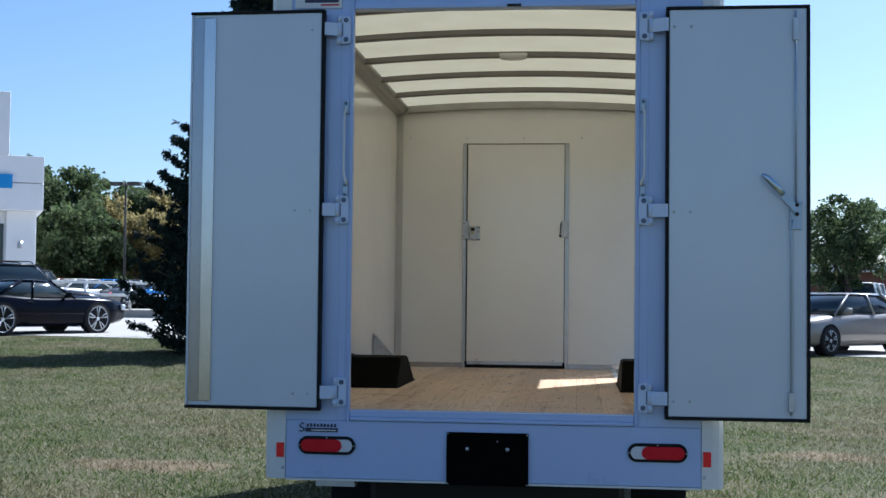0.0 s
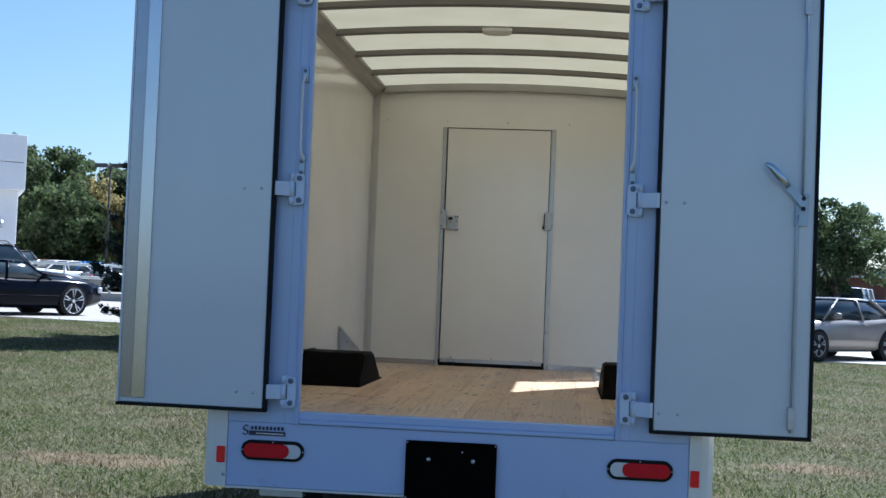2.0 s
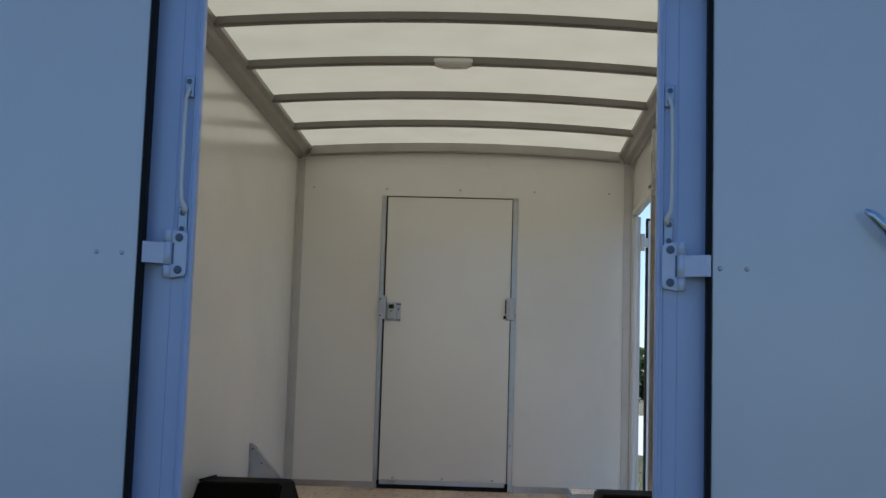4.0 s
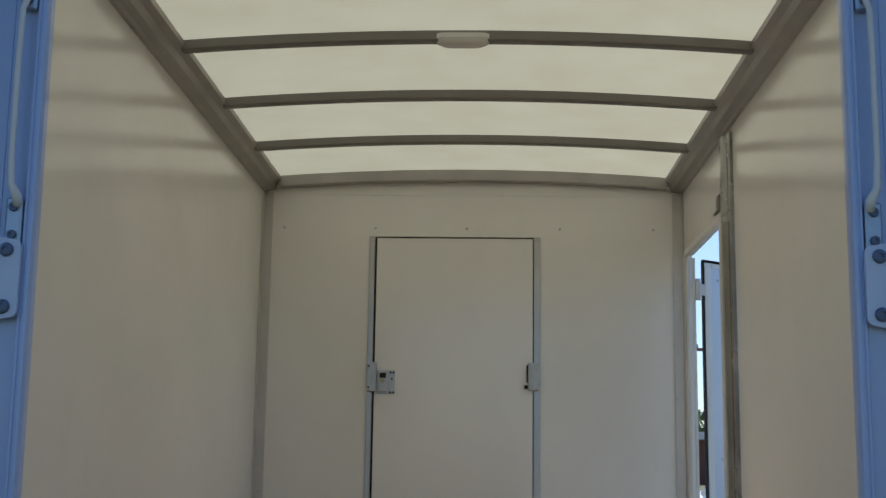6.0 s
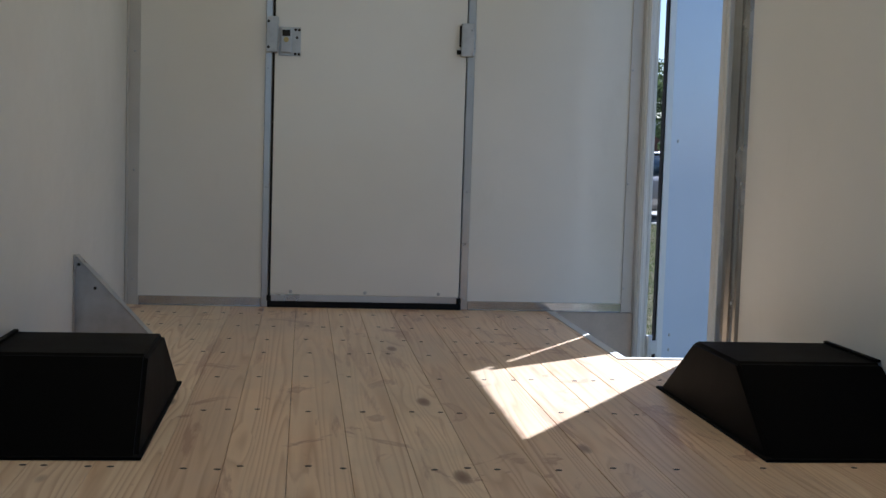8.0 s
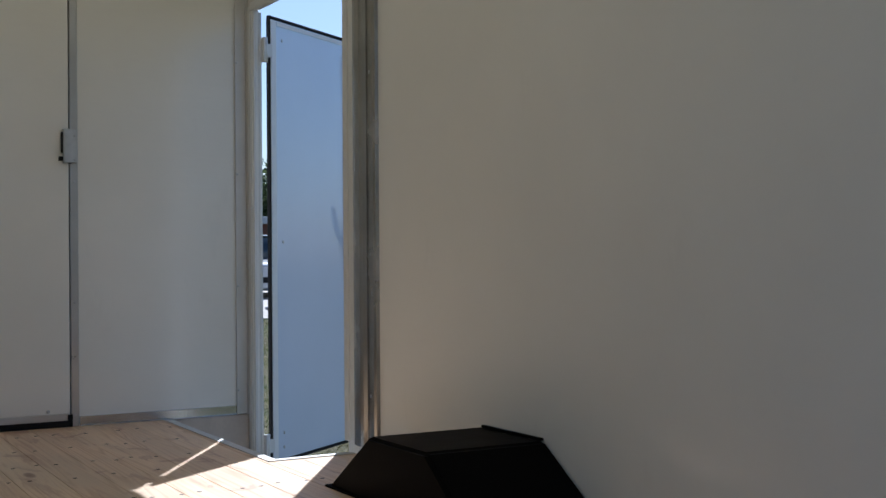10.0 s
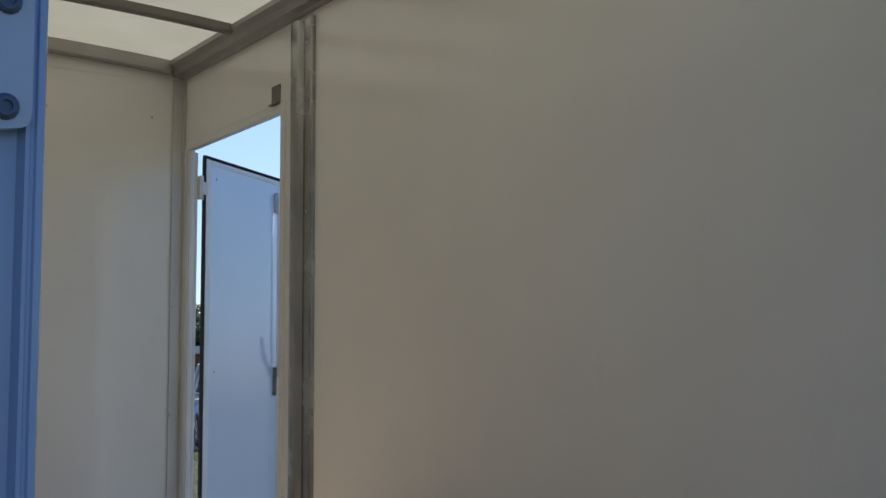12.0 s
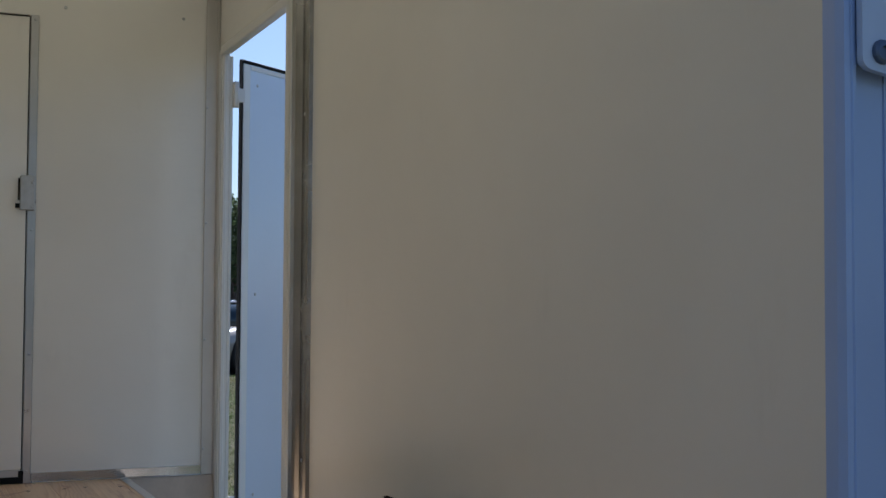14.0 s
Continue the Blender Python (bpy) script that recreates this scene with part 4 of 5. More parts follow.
# grass blades, thickest where the lawn is seen
def grass():
    rng = np.random.default_rng(7)
    areas = [((-13, -0.9), (1.0, 24.8), 420000), ((1.1, 9.0), (1.0, 23.2), 260000), ((-1.3, -0.2), (-0.6, 2.5), 4000), ((-13, 9.0), (1.0, -9.0), 300000)]
    vs, fs = [], []
    for (x0, x1), (y0, y1), n in areas:
        x = rng.uniform(x0, x1, n)
        y = y0 + (y1 - y0) * rng.random(n) ** 1.45
        keep = ~((np.abs(x) < 1.04) & (y > 0.05) & (y < 4.0))
        x, y = x[keep], y[keep]
        clump = np.sin(x * 2.1 + 1.3 * np.sin(y * 1.7)) * np.sin(y * 2.6 + np.sin(x * 1.9))
        keep = rng.random(len(x)) < 0.7 + 0.3 * clump
        x, y = x[keep], y[keep]
        n = len(x)
        h = rng.uniform(0.014, 0.042, n)
        a = rng.uniform(0, 2 * np.pi, n)
        w = rng.uniform(0.003, 0.007, n)
        lean = rng.uniform(0.2, 2.4, n) * h
        b = rng.uniform(0, 2 * np.pi, n)
        z = ground_z(x, y)
        p1 = np.stack([x - w * np.cos(a), y - w * np.sin(a), z - 0.004], 1)
        p2 = np.stack([x + w * np.cos(a), y + w * np.sin(a), z - 0.004], 1)
        p3 = np.stack([x + lean * np.cos(b), y + lean * np.sin(b), z + h], 1)
        start = sum(len(v) for v in vs)
        vs.append(np.stack([p1, p2, p3], 1).reshape(-1, 3))
        fs.append((start + np.arange(n * 3)).reshape(-1, 3))
    me = bpy.data.meshes.new("grass")
    me.from_pydata(np.concatenate(vs).tolist(), [], np.concatenate(fs).tolist())
    m = Mat("grass_blade", (0.2, 0.2, 0.08), 0.8, spec=0.2)
    one = m.island()
    green = m.ramp(one, (0.0, (0.021, 0.041, 0.006)), (0.5, (0.062, 0.102, 0.020)), (0.78, (0.138, 0.158, 0.052)), (1.0, (0.319, 0.293, 0.200)))
    straw = m.ramp(one, (0.0, (0.048, 0.041, 0.017)), (0.45, (0.152, 0.116, 0.065)), (0.8, (0.277, 0.216, 0.142)), (1.0, (0.430, 0.362, 0.276)))
    c = m.mix(m.ramp(m.noise(0.42, 6, (1, 1, 1), 0.65), (0.45, (0, 0, 0)), (0.62, (0.75, 0.75, 0.75))), green, straw)
    for place in WORN:
        c = m.mix(m.ramp(m.spot(*place), (0.8, (0.85, 0.85, 0.85)), (1.35, (0, 0, 0))), c, straw)
    m.base(c)
    me.materials.append(leafy(m, 0.5))
    tagged(new("grass", me), "short green and straw-coloured grass blades", "grass", kind="stuff")


grass()


# ---- trees ----
def leaf_mat(name, *cols, share=0.45):
    m = Mat(name, cols[0], 0.7, spec=0.2)
    m.base(m.ramp(m.island(), *[(k / max(1, len(cols) - 1), c) for k, c in enumerate(cols)]))
    return leafy(m, share)


M_LEAF = leaf_mat("green_leaves", (0.036, 0.056, 0.024), (0.076, 0.106, 0.042), (0.125, 0.15, 0.068), share=0.5)
M_LEAF3 = leaf_mat("dark_green_leaves", (0.035, 0.058, 0.024), (0.075, 0.105, 0.042), (0.12, 0.15, 0.065))
M_LEAF2 = leaf_mat("turning_leaves", (0.15, 0.135, 0.05), (0.27, 0.225, 0.09), (0.36, 0.29, 0.14), share=0.55)
M_NEEDLE = leaf_mat("spruce_needles", (0.010, 0.018, 0.014), (0.018, 0.030, 0.022), (0.03, 0.045, 0.032), share=0.08)
M_BARK = mottled("grey_brown_bark", (0.11, 0.085, 0.065), 0.9, 0.35, scale=6, fine=30, bump=0.4)


def quads(name, centres, sizes, rng, stretch=1.6):
    """Many small leaves, each a bent pair of triangles at its own tilt."""
    n = len(centres)
    d = rng.normal(size=(n, 3))
    d /= np.linalg.norm(d, axis=1)[:, None]
    e = np.cross(d, rng.normal(size=(n, 3)))
    e /= np.linalg.norm(e, axis=1)[:, None]
    s = sizes[:, None]
    v = np.stack([centres - d * s * stretch / 2, centres + e * s / 2, centres + d * s * stretch / 2, centres - e * s / 2], 1).reshape(-1, 3)
    f = np.arange(n * 4).reshape(-1, 4)
    me = bpy.data.meshes.new(name)
    me.from_pydata(v.tolist(), [], f.tolist())
    return me


def broad_tree(label, at, height, spread, seed, mat, leaves=2600, trunk=0.28, size=0.3, clumps=70):
    rng = np.random.default_rng(seed)
    t = thing("tree", at, label, "tree", "broadleaf trees")
    b = bmesh.new()
    hz = height * trunk
    bm_tube(b, [(0, 0, -0.2), (0.03, 0, hz * 0.5), (0.06, 0.03, hz), (0.1, 0.0, height * 0.6)], [height * 0.032, height * 0.026, height * 0.022, height * 0.01], 9)
    tips = []
    for k in range(9):
        a = 2.4 * k + rng.uniform(-0.4, 0.4)
        z0 = hz * rng.uniform(0.85, 1.6)
        rr = spread * rng.uniform(0.45, 0.85)
        z1 = height * rng.uniform(0.45, 0.85)
        mid = (rr * 0.4 * math.cos(a), rr * 0.4 * math.sin(a), (z0 + z1) / 2 + 0.05 * height)
        end = (rr * math.cos(a), rr * math.sin(a), z1)
        bm_tube(b, [(0.05, 0, z0), mid, end], [height * 0.014, height * 0.009, height * 0.003], 6)
        tips.append(end)
    part("trunk", b, M_BARK, t)
    cl = []
    for k in range(clumps):
        u = rng.uniform(-1, 1)
        a = rng.uniform(0, 2 * np.pi)
        r = rng.uniform(0.2, 1.0)
        s = math.sqrt(1 - u * u)
        zz = hz * 0.9 + (height - hz * 0.9) * (0.5 + 0.5 * u * r)
        cl.append((spread * s * r * math.cos(a), spread * s * r * math.sin(a), zz, spread * rng.uniform(0.12, 0.28)))
    cl = np.array(cl + [(*p, spread * 0.25) for p in tips])
    pick = rng.integers(0, len(cl), leaves)
    off = rng.normal(size=(leaves, 3))
    off /= np.linalg.norm(off, axis=1)[:, None]
    c = cl[pick, :3] + off * (cl[pick, 3] * rng.random(leaves) ** 0.45)[:, None] * np.array([1, 1, 0.75])
    me = quads("crown", c, rng.uniform(0.6, 1.3, leaves) * size, rng)
    me.materials.append(mat)
    cr = new("crown", me)
    cr.parent = t
    return t


def on_ground(x, y, dz=0.0, rz=0.0):
    return pose(x, y, ground_z(x, y) + dz, 0, 0, rz)


def bearing(px_deg, d):
    """A place d metres from the first standpoint, so many degrees right of straight ahead."""
    a = math.atan(math.tan(radians(px_deg + 6.49)) * 0.947) - radians(6.03)
    return 0.374 + d * 1.056 * math.sin(a), -5.654 + d * 1.056 * math.cos(a)


def spruce(at, height, radius, seed):
    rng = np.random.default_rng(seed)
    t = thing("spruce", at, "tall dark blue-green spruce with spiky branches", "tree")
    b = bmesh.new()
    bm_tube(b, [(0, 0, -0.2), (0, 0, height * 0.5), (0, 0, height)], [0.17, 0.10, 0.02], 9)
    cs, ss = [], []
    nb = 300

    def reach(z):
        """Half the crown's width at a height, for a crown that is full below and thins to a leader."""
        return radius * np.interp(z / height, [0, 0.05, 0.12, 0.32, 0.485, 0.64, 0.80, 0.92, 1.0], [0.80, 0.95, 1.0, 0.84, 0.62, 0.40, 0.20, 0.10, 0.02])

    for k in range(nb):
        f = (k + 0.5) / nb
        z = 0.08 + (height - 0.3) * f
        a = 2.399 * k + rng.uniform(-0.3, 0.3)
        r = reach(z) * rng.uniform(0.66, 1.08) + 0.06
        tip = np.array([math.cos(a), math.sin(a), 0.0])
        end = tip * r + np.array([0, 0, z + 0.06 * r])
        mid = tip * r * 0.55 + np.array([0, 0, z - 0.14 * r])
        root = np.array([0, 0, z])
        if k % 3 == 0:
            bm_tube(b, [tuple(root), tuple(mid), tuple(end)], [0.03, 0.018, 0.005], 4)
        across = np.array([-math.sin(a), math.cos(a), 0.0])
        # side twigs with their needles
        for q in range(int(12 + 17 * r / radius)):
            u = rng.random() ** 0.6
            p = root + (mid - root) * (u / 0.55) if u < 0.55 else mid + (end - mid) * ((u - 0.55) / 0.45)
            side = rng.choice((-1, 1)) * rng.uniform(0.25, 1.0) * 0.34 * r * (1.08 - u)
            q_end = p + across * side + tip * abs(side) * 0.6 + np.array([0, 0, rng.uniform(-0.12, 0.08)])
            m = 52
            w = rng.random(m)[:, None]
            cs.append(p + (q_end - p) * w + rng.normal(size=(m, 3)) * 0.03)
            ss.append(rng.uniform(0.018, 0.034, m))
        # the leading shoot
        m = 26
        w = rng.random(m)[:, None] * 0.5 + 0.6
        cs.append(mid + (end - mid) * w + rng.normal(size=(m, 3)) * 0.02)
        ss.append(rng.uniform(0.025, 0.045, m))
    core = 46000
    f = rng.random(core) ** 1.2
    rr = reach(0.12 + (height - 0.8) * f) * 0.80 * rng.random(core) ** 0.5
    a = rng.uniform(0, 2 * np.pi, core)
    cs.append(np.stack([rr * np.cos(a), rr * np.sin(a), 0.12 + (height - 0.8) * f], 1))
    ss.append(rng.uniform(0.03, 0.06, core))
    part("trunk", b, M_BARK, t)
    me = quads("crown", np.concatenate(cs), np.concatenate(ss), rng, 3.4)
    me.materials.append(M_NEEDLE)
    c = new("crown", me)
    c.parent = t


spruce(on_ground(*bearing(-15.5, 23.8)), 9.2, 2.55, 3)
for k, (az, d, h, sp, mat) in enumerate([(-24.6, 74, 8.6, 3.6, M_LEAF), (-22.6, 80, 8.4, 3.8, M_LEAF), (-20.9, 70, 6.6, 3.3, M_LEAF2), (-19.2, 78, 8.2, 3.6, M_LEAF), (-18.2, 66, 7.0, 3.4, M_LEAF2), (-16.6, 76, 8.6, 3.8, M_LEAF2), (-26.4, 84, 9.4, 4.2, M_LEAF), (-23.4, 66, 5.4, 2.8, M_LEAF), (-15.2, 72, 7.0, 3.4, M_LEAF)]):
    broad_tree("broad leafy tree with autumn-yellow leaves" if mat is M_LEAF2 else "broad green leafy tree behind the car park", on_ground(*bearing(az, d)), h, sp, 20 + k, mat, 15000, 0.14, 0.17, 110)
broad_tree("round green tree beside the parked cars", on_ground(*bearing(12.4, 43)), 4.9, 1.95, 51, M_LEAF3, 24000, 0.28, 0.072, 120)
broad_tree("round green tree beside the parked cars", on_ground(*bearing(16.4, 52)), 3.7, 1.8, 52, M_LEAF3, 11000, 0.25, 0.12, 90)
broad_tree("broad green leafy tree behind the car park", on_ground(*bearing(20.5, 90)), 7.5, 3.8, 53, M_LEAF3, 9000, 0.14, 0.22, 90)


def far_woods():
    rng = np.random.default_rng(5)
    n = 16000
    x = rng.uniform(-150, 150, n)
    top = 4.2 + 1.6 * np.sin(x * 0.11) + 1.1 * np.sin(x * 0.31 + 1) + 0.8 * np.sin(x * 0.83)
    y = 128 + rng.uniform(0, 9, n)
    z = ground_z(x, y) + top * rng.random(n) ** 0.8
    me = quads("far_woods", np.stack([x, y, z], 1), rng.uniform(0.5, 1.2, n), rng)
    me.materials.append(M_LEAF)
    tagged(new("far_woods", me), "distant band of green woods", "woods", kind="stuff")


far_woods()


# ---- cars ----
def paint(name, color, metal=0.0):
    return mottled(name, color, 0.22, 0.06, scale=1.5, metal=metal, coat=0.8)


M_GLASS = mottled("tinted_car_glass", (0.03, 0.045, 0.055), 0.06, 0.1, spec=0.6)
M_HEAD = mottled("lamp_glass", (0.7, 0.72, 0.75), 0.1, 0.05)


def loft(bm, rings):
    vs = [[bm.verts.new(p) for p in r] for r in rings]
    n = len(vs[0])
    for a, b in zip(vs, vs[1:]):
        for k in range(n):
            bm.faces.new((a[k], a[(k + 1) % n], b[(k + 1) % n], b[k])).smooth = True
    bm.faces.new(vs[0][::-1])
    bm.faces.new(vs[-1])
    bmesh.ops.recalc_face_normals(bm, faces=bm.faces[:])
    return bm


def car(name, label, at, mat, length, width, deck, cabin, wheel_r=0.33, base=2.75, rims=M_RIM, spokes=5, category="car", rack=False, rim_size=0.72):
    """deck: heights of the bonnet and boot line at even steps from tail to nose; cabin: tail and nose x at the belt, tail and nose x at the roof, belt and roof heights."""
    t = thing(name, at, label, category, "parked cars")
    hw = width / 2
    rings = []
    m = len(deck)
    for k, zt in enumerate(deck):
        u = k / (m - 1)
        x = -length / 2 + length * u
        e = min(u, 1 - u)
        w = hw * (0.86 + 0.14 * min(1, e / 0.12))
        zl = 0.19 + 0.10 * max(0, 1 - e / 0.08)
        half = [(0.80 * w, zl), (0.96 * w, zl + 0.08), (w, zl + 0.45 * (zt - zl)), (0.985 * w, zt - 0.13), (0.93 * w, zt - 0.03), (0.70 * w, zt + 0.015)]
        rings.append([(x, p, z) for p, z in half] + [(x, -p, z) for p, z in half[::-1]])
    part("body", loft(bmesh.new(), rings), mat, t)
    x0, x1, r0, r1, zb, zr = cabin
    wb, wr_ = hw * 0.93, hw * 0.72
    g = bmesh.new()
    cb = []
    for f, inset in ((0.0, 0.0), (0.9, 0.0), (1.0, 0.06)):
        w = wb + (wr_ - wb) * f
        xa, xb = x0 + (r0 - x0) * f + inset, x1 + (r1 - x1) * f - inset
        z = zb + (zr - 0.04 - zb) * f
        ins = inset * 0.5
        cb.append([(xa, -w + ins + 0.05, z), (xa + 0.12, -w + ins, z), (xb - 0.12, -w + ins, z), (xb, -w + ins + 0.05, z), (xb, w - ins - 0.05, z), (xb - 0.12, w - ins, z), (xa + 0.12, w - ins, z), (xa, w - ins - 0.05, z)])
    part("glasshouse", loft(g, cb), M_GLASS, t, "dark tinted glass")
    rf = bmesh.new()
    rr = []
    for f, dz in ((0.0, -0.045), (0.35, -0.008), (1.0, 0.004)):
        s = 1.03 - 0.35 * f
        a, b, w = (r0 + r1) / 2 - (r1 - r0) / 2 * s, (r0 + r1) / 2 + (r1 - r0) / 2 * s, wr_ * s
        rr.append([(a, -w, zr + dz), (b, -w, zr + dz), (b, w, zr + dz), (a, w, zr + dz)])
    part("roof", loft(rf, rr), mat, t)
    for sy in (-1, 1):
        for xa, xb, rad in ((x0, r0, 0.042), (x1, r1, 0.026), ((x0 + x1) / 2 - 0.1, (r0 + r1) / 2 - 0.05, 0.035)):
            p = bmesh.new()
            bm_tube(p, [(xa, sy * (wb + 0.004), zb - 0.02), (xb, sy * (wr_ + 0.004), zr - 0.03)], rad, 6)
            part("pillar", p, mat, t)
        q = bmesh.new()
        bm_tube(q, [(x1 - 0.32, sy * (hw * 0.93), zb + 0.02), (x1 - 0.30, sy * (hw + 0.10), zb + 0.08), (x1 - 0.36, sy * (hw + 0.16), zb + 0.08)], [0.03, 0.075, 0.06], 8)
        part("mirror", q, mat, t)
        part("sill_strip", boxes(((-base / 2 + 0.5, sy * hw * 1.0 - 0.008, 0.46), (base / 2 - 0.45, sy * hw * 1.0 + 0.008, 0.50)), bevel=0.003), mat, t)
        part("door_handle", boxes((((x0 + x1) / 2 - 0.28, sy * hw * 0.985 - 0.012, zb - 0.14), ((x0 + x1) / 2 - 0.12, sy * hw * 0.985 + 0.016, zb - 0.11)), bevel=0.006), mat, t)
        part("headlight", boxes(((length / 2 - 0.14, sy * hw * 0.72 - 0.2, deck[-1] - 0.21), (length / 2 - 0.012, sy * hw * 0.72 + 0.12, deck[-1] - 0.06)), bevel=0.02), M_HEAD, t, "clear headlight")
        part("rear_light", boxes(((-length / 2 + 0.012, sy * hw * 0.72 - 0.18, deck[0] - 0.24), (-length / 2 + 0.14, sy * hw * 0.72 + 0.12, deck[0] - 0.07)), bevel=0.02), M_REDLENS, t, "red rear light")
        for xx in (-base / 2, base / 2):
            arch = bmesh.new()
            bm_tube(arch, [(xx, sy * (hw - 0.25), wheel_r + 0.01), (xx, sy * (hw + 0.006), wheel_r + 0.01)], wheel_r * 1.12, 24)
            part("wheel_arch", arch, M_RUBBER, t, "dark wheel arch")
            wh = new("wheel")
            wh.parent = t
            wheel_parts(wh, (xx, sy * (hw - 0.09), wheel_r), wheel_r, 0.215, rims, spokes, sy, rim_size)
    part("grille", boxes(((length / 2 - 0.05, -hw * 0.42, 0.42), (length / 2 + 0.004, hw * 0.42, 0.60)), bevel=0.01), M_RUBBER, t, "black grille")
    if rack:
        for sy in (-1, 1):
            k = bmesh.new()
            bm_tube(k, [(r0 + 0.1, sy * wr_ * 0.9, zr + 0.0), (r0 + 0.2, sy * wr_ * 0.9, zr + 0.06), (r1 - 0.2, sy * wr_ * 0.9, zr + 0.06), (r1 - 0.1, sy * wr_ * 0.9, zr)], 0.016, 6)
            part("roof_rail", k, M_RUBBER, t, "black roof rail")
    return t


P_BLACK = mottled("black_car_paint", (0.002, 0.003, 0.008), 0.16, 0.1, scale=1.5, spec=0.1)
P_DARK = mottled("dark_grey_car_paint", (0.015, 0.016, 0.02), 0.2, 0.1, scale=1.5, spec=0.4)
P_SILVER = paint("champagne_car_paint", (0.33, 0.285, 0.24), 0.0)
P_WHITE = paint("white_car_paint", (0.66, 0.66, 0.65))
P_BLUE = paint("blue_car_paint", (0.04, 0.18, 0.48), 0.1)
P_RED = paint("dark_red_car_paint", (0.22, 0.02, 0.02))
P_GREY = paint("grey_car_paint", (0.12, 0.13, 0.14), 0.3)

SEDAN = ([0.86, 0.98, 0.99, 0.96, 0.94, 0.95, 0.93, 0.88, 0.82, 0.70], (-1.75, 1.15, -0.95, 0.35, 0.93, 1.42))
COUPE = ([0.90, 1.00, 1.00, 0.96, 0.93, 0.93, 0.95, 0.93, 0.90, 0.80], (-1.65, 0.75, -0.75, 0.05, 0.92, 1.36))
SUV = ([1.05, 1.10, 1.10, 1.10, 1.10, 1.10, 1.10, 1.05, 1.00, 0.88], (-2.30, 1.05, -2.10, 0.45, 1.06, 1.82))
TRUCK = ([1.05, 1.06, 1.06, 1.06, 1.06, 1.06, 1.10, 1.12, 1.08, 0.95], (-0.75, 1.35, -0.55, 0.75, 1.05, 1.80))


def park(name, label, az, d, heading, mat, kind, **kw):
    """heading: degrees anticlockwise from the x axis."""
    deck, cabin = kind
    size = {id(SEDAN): (4.75, 1.80), id(COUPE): (4.80, 1.90), id(SUV): (4.9, 1.9), id(TRUCK): (5.6, 2.0)}[id(kind)]
    return car(name, label, on_ground(*bearing(az, d), 0.022, heading), mat, *size, deck, cabin, **kw)


park("coupe", "glossy black two-door coupe with silver alloy wheels", -25.75, 32.0, 60, P_BLACK, COUPE, wheel_r=0.37, base=2.85, rim_size=0.86)
park("estate_car", "dark grey estate car with black roof rails", -26.4, 37, 40, P_DARK, SUV, wheel_r=0.36, base=2.8, rack=True)
park("saloon_car", "champagne silver four-door saloon beside the lawn", 11.75, 29.5, 224, P_SILVER, SEDAN, wheel_r=0.33, base=2.75)
for az, d, mat, kind, nm, lb in [(-24.2, 63, P_RED, SEDAN, "saloon_car", "dark red saloon in the far row"), (-23.4, 60, P_WHITE, SEDAN, "saloon_car", "white saloon in the far row"), (-22.2, 61, P_BLUE, SEDAN, "saloon_car", "blue saloon in the far row"),
                                 (-21.0, 61, P_GREY, SEDAN, "saloon_car", "grey saloon in the far row"), (-19.8, 62, P_BLUE, SEDAN, "saloon_car", "blue saloon in the far row"), (-18.6, 63, P_BLACK, SEDAN, "saloon_car", "black saloon in the far row"), (-25.6, 62, P_GREY, SUV, "estate_car", "grey estate car in the far row")]:
    park(nm, lb, az, d, 60, mat, kind)
for az, d, mat, kind, nm, lb, hd in [(11.5, 41, P_WHITE, SEDAN, "saloon_car", "white saloon in the next row", 224), (14.3, 37, P_BLUE, SEDAN, "saloon_car", "blue saloon in the next row", 224), (12.7, 44, P_WHITE, SUV, "estate_car", "white estate car in the next row", 250),
                                     (15.6, 49, P_WHITE, TRUCK, "pickup_truck", "white pickup parked behind the saloon", 255), (19.0, 31, P_WHITE, TRUCK, "pickup_truck", "white pickup parked behind the saloon", 255), (17.4, 40, P_WHITE, SUV, "estate_car", "white estate car in the next row", 250), (22.0, 34, P_GREY, SEDAN, "saloon_car", "grey saloon in the next row", 250)]:
    park(nm, lb, az, d, hd, mat, kind)

# ---- railing, poles, buildings ----
M_WHITEP = mottled("white_pipe_paint", (0.62, 0.62, 0.60), 0.45, 0.08)
rail = thing("railing", on_ground(*bearing(-21.3, 46), 0.30), "white painted pipe railing at the car park edge", "railing")
cx, cy = bearing(-21.3, 46)
slab("pavement_kerb", [(cx - 9, cy - 0.35 * 9 - 0.3), (cx + 11, cy + 0.35 * 11 - 0.3), (cx + 11, cy + 0.35 * 11 + 0.5), (cx - 9, cy - 0.35 * 9 + 0.5)], 0.31, M_CONC, "raised concrete kerb under the railing", "kerb")
for k in range(-4, 6):
    x = k * 1.55
    z = ground_z(cx + x, cy + 0.35 * x) - ground_z(cx, cy)
    p = bmesh.new()
    bm_tube(p, [(x, 0.35 * x, z), (x, 0.35 * x, z + 1.02)], 0.055, 8)
    part("post", p, M_WHITEP, rail)
for h in (0.55, 1.02):
    p = bmesh.new()
    bm_tube(p, [(x, 0.35 * x, ground_z(cx + x, cy + 0.35 * x) - ground_z(cx, cy) + h) for x in (-6.2, 0, 7.75)], 0.05, 8)
    part("rail", p, M_WHITEP, rail)


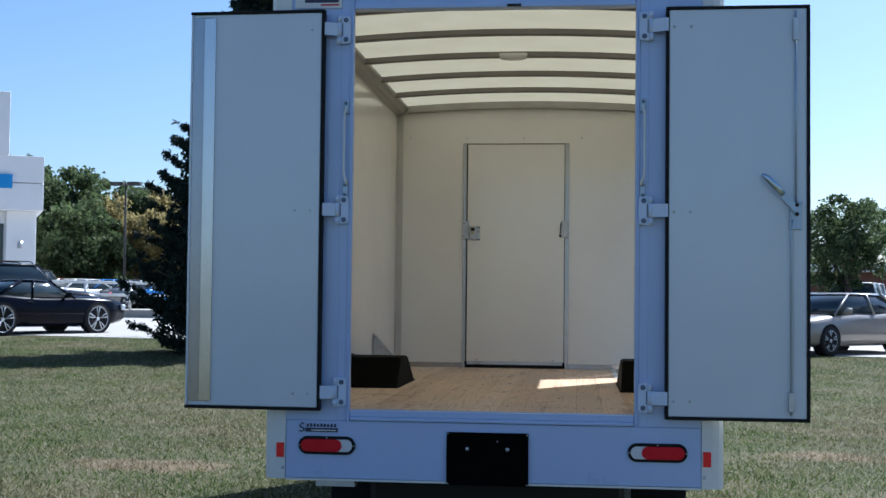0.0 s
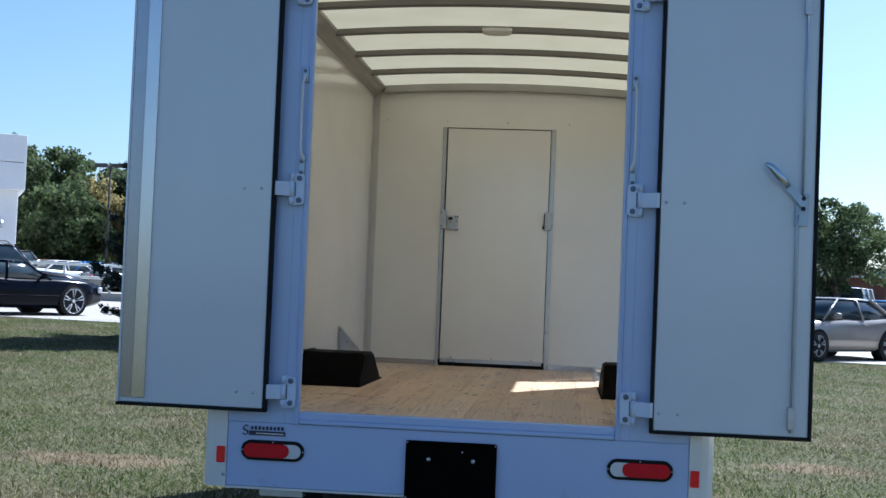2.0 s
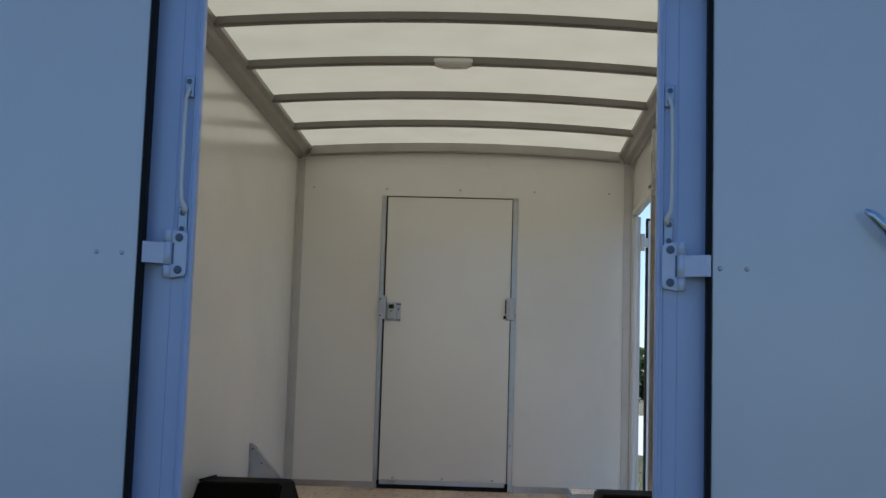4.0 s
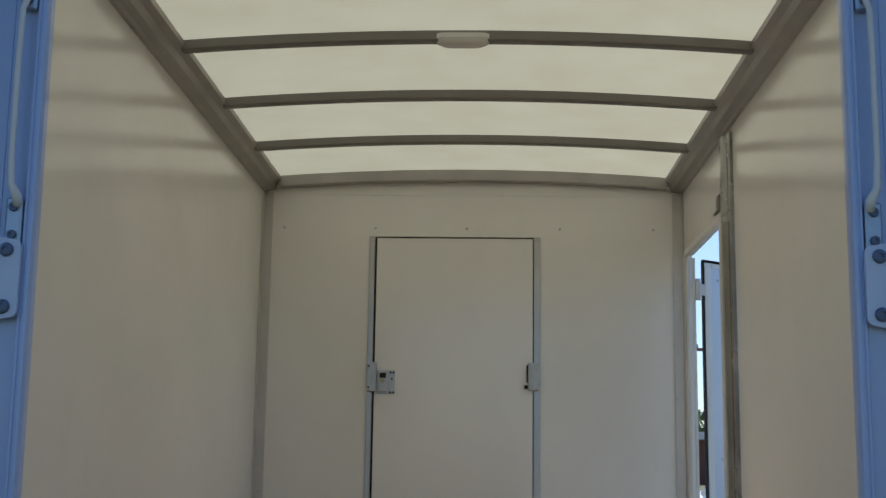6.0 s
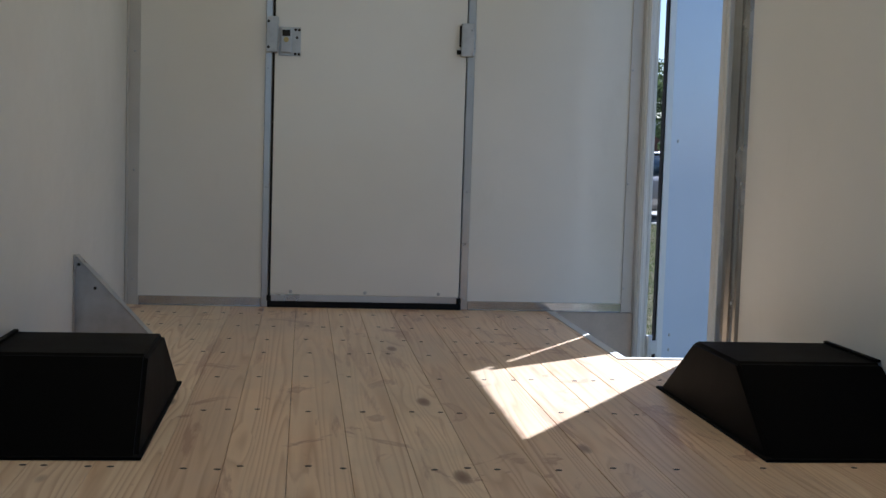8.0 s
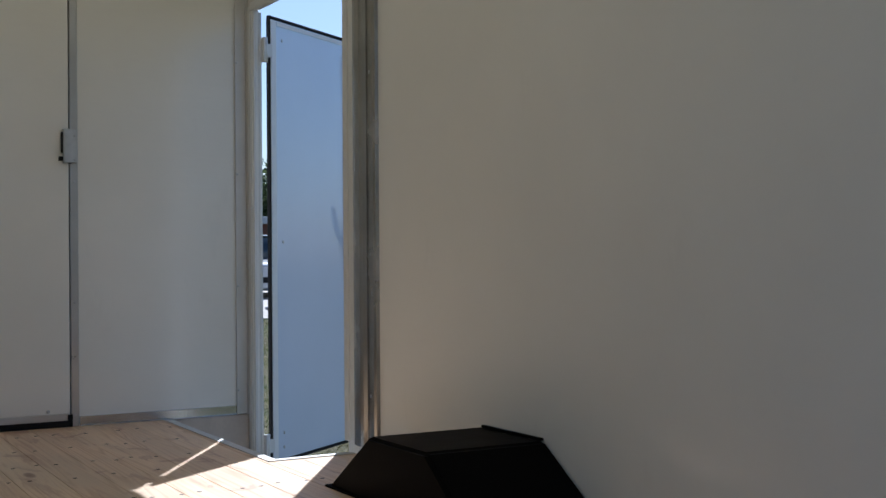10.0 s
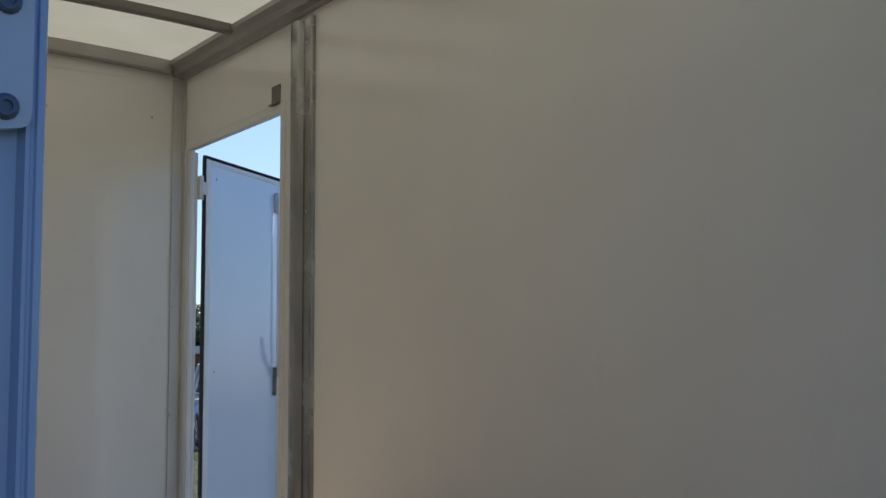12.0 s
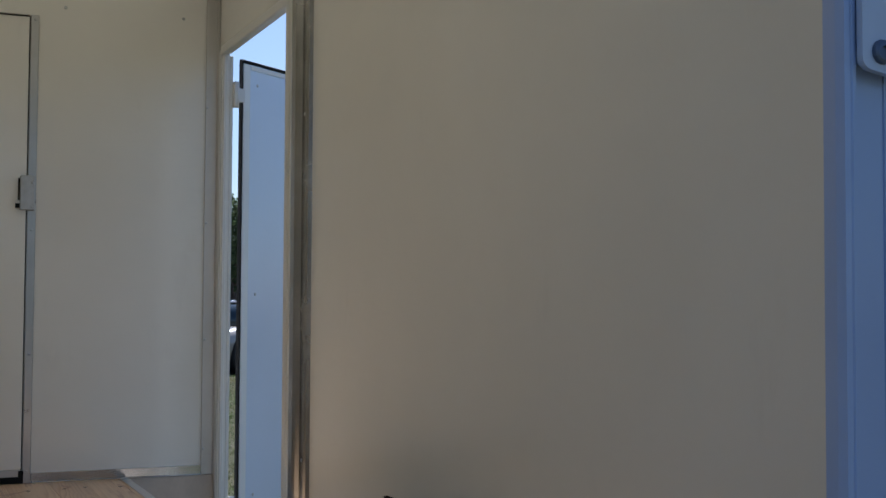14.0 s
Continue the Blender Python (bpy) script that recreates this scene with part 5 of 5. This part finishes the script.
def lamp_post(az, d, height, heads):
    t = thing("lamp_post", on_ground(*bearing(az, d)), "dark steel car park lamp post with flat heads", "lamp post")
    p = bmesh.new()
    bm_tube(p, [(0, 0, -0.1), (0, 0, height)], [0.08, 0.05], 8)
    part("pole", p, M_DARK, t)
    part("base", boxes(((-0.25, -0.25, -0.1), (0.25, 0.25, 0.5)), bevel=0.03), M_CONC, t, "concrete base")
    for sx in heads:
        lo, hi = sorted((sx * 0.1, sx * 0.75))
        part("head", boxes(((lo, -0.2, height - 0.12), (hi, 0.2, height + 0.06)), bevel=0.03), M_DARK, t)


lamp_post(-21.6, 60, 6.2, (-1, 1))
up = thing("utility_pole", on_ground(*bearing(9.5, 62)), "dark wooden utility pole with a crossarm", "utility pole")
p = bmesh.new()
bm_tube(p, [(0, 0, -0.3), (0.05, 0, 7.3)], [0.16, 0.10], 9)
part("pole", p, M_BARK, up)
part("crossarm", boxes(((-1.3, -0.06, 6.75), (1.4, 0.06, 6.9)), bevel=0.01), M_BARK, up)
for x in (-1.1, -0.5, 0.6, 1.2):
    p = bmesh.new()
    bm_tube(p, [(x, 0, 6.9), (x, 0, 7.1)], [0.05, 0.03], 8)
    part("insulator", p, M_GALV, up)

M_FACADE = mottled("white_metal_panels", (0.80, 0.80, 0.81), 0.4, 0.05, scale=0.5)
M_SIGN = mottled("blue_sign_panel", (0.03, 0.26, 0.62), 0.35, 0.05)
M_BRICKF = mottled("red_brown_brick", (0.20, 0.085, 0.06), 0.85, 0.25, scale=1.0, fine=12)
M_ROOFW = mottled("pale_metal_roof", (0.62, 0.62, 0.62), 0.4, 0.08)
bx, by = bearing(-25.3, 55)
sr = thing("showroom", on_ground(bx, by, 0, 27), "white panelled showroom with a blue sign band", "building")
part("wall", boxes(((-30, 0, -0.5), (-0.4, 16, 4.35)), bevel=0.01), M_FACADE, sr)
for k in range(3):
    for j in range(2):
        x1 = -0.0 - k * 2.7
        part("panel", boxes(((x1 - 2.66, -0.9, 4.37 + j * 1.2), (x1, -0.72, 4.37 + j * 1.2 + 1.17)), bevel=0.015), M_FACADE, sr)
part("fascia", boxes(((-30, -0.72, 4.35), (0, 16, 6.75)), bevel=0.02), M_FACADE, sr)
part("tower", boxes(((-30, -0.95, 6.75), (-1.45, 12, 9.5)), bevel=0.02), M_FACADE, sr)
part("sign_band", boxes(((-24, -1.02, 5.3), (-1.3, -0.9, 5.9)), bevel=0.01), M_SIGN, sr, "plain blue sign band")
part("window", boxes(((-14, -0.06, 0.3), (-1.6, -0.001, 3.8)), bevel=0.005), M_GLASS, sr, "dark shop window")
part("column", boxes(((-1.5, -0.3, -0.5), (-0.25, -0.061, 4.35)), bevel=0.02), M_FACADE, sr)
wl_ = bmesh.new()
bm_tube(wl_, [(-0.9, -0.3, 2.85), (-0.9, -0.7, 2.95), (-0.95, -0.8, 2.75)], [0.05, 0.12, 0.10], 8)
part("wall_lamp", wl_, M_GALV, sr, "small grey wall lamp")

bx, by = bearing(20.5, 84)
lb = thing("low_building", on_ground(bx, by, 0, -8), "low red-brown brick building with a pale roof edge", "building")
part("wall", boxes(((-18, 0, -0.5), (14, 10, 3.0)), bevel=0.01), M_BRICKF, lb)
part("roof", boxes(((-18.6, -0.6, 3.0), (14.6, 10.6, 3.5)), bevel=0.03), M_ROOFW, lb, "pale roof edge")
for k in range(7):
    x = -16 + 4.2 * k
    win = part("window", boxes(((x, -0.05, 0.9), (x + 1.6, -0.001, 2.2)), bevel=0.005), M_GLASS, lb)
    part("sill", boxes(((x - 0.1, -0.12, 0.8), (x + 1.7, -0.001, 0.898)), bevel=0.01), M_ROOFW, win)

# ---- floor planks and screws, last ----
seams = [-0.1035 + 0.1225 * k for k in range(-8, 10)]
edges = [-W + 0.001] + [s for s in seams if -W + 0.03 < s < W - 0.03] + [W - 0.001]


def plank(x0, x1, y0, y1):
    mesh_ob("plank", sloped(boxes(((x0 + 0.0004, y0, 0.8285), (x1 - 0.0004, y1, FL)), bevel=0.0011)), M_PINE, floor)


for x0, x1 in zip(edges, edges[1:]):
    if x1 <= WELL - 0.02:
        plank(x0, x1, 0.064, L - 0.002)
    elif x0 >= WELL - 0.02:
        plank(x0, x1, 0.064, WELL_Y - 0.016)
    else:
        plank(x0, WELL - 0.0135, 0.064, L - 0.002)
        plank(WELL - 0.014, x1, 0.064, WELL_Y - 0.016)
head = bmesh.new()
bm_tube(head, [(0, 0, -0.003), (0, 0, 0.0008)], 0.0060, 8)
bmesh.ops.scale(head, vec=(1.15, 0.9, 1), verts=head.verts[:])
me = bpy.data.meshes.new("screw")
head.to_mesh(me)
me.materials.append(M_SCREW)
rng = random.Random(4)
for y in (0.37, 0.93, 1.42, 1.95, 2.39, 2.79, 3.06, 3.38, 3.71):
    for x0, x1 in zip(edges, edges[1:]):
        for f in (0.33, 0.86):
            if rng.random() < (0.88 if f < 0.5 else 0.35):
                x = x0 + (x1 - x0) * (f + rng.uniform(-0.08, 0.08))
                if abs(x) > 0.62 and 1.44 < y < 2.31 or x > 0.63 and y > 2.7:
                    continue
                s = new("screw", me)
                s.parent = floor
                y1 = y + rng.uniform(-0.016, 0.016)
                s.location = (x, y1, floor_z(y1))
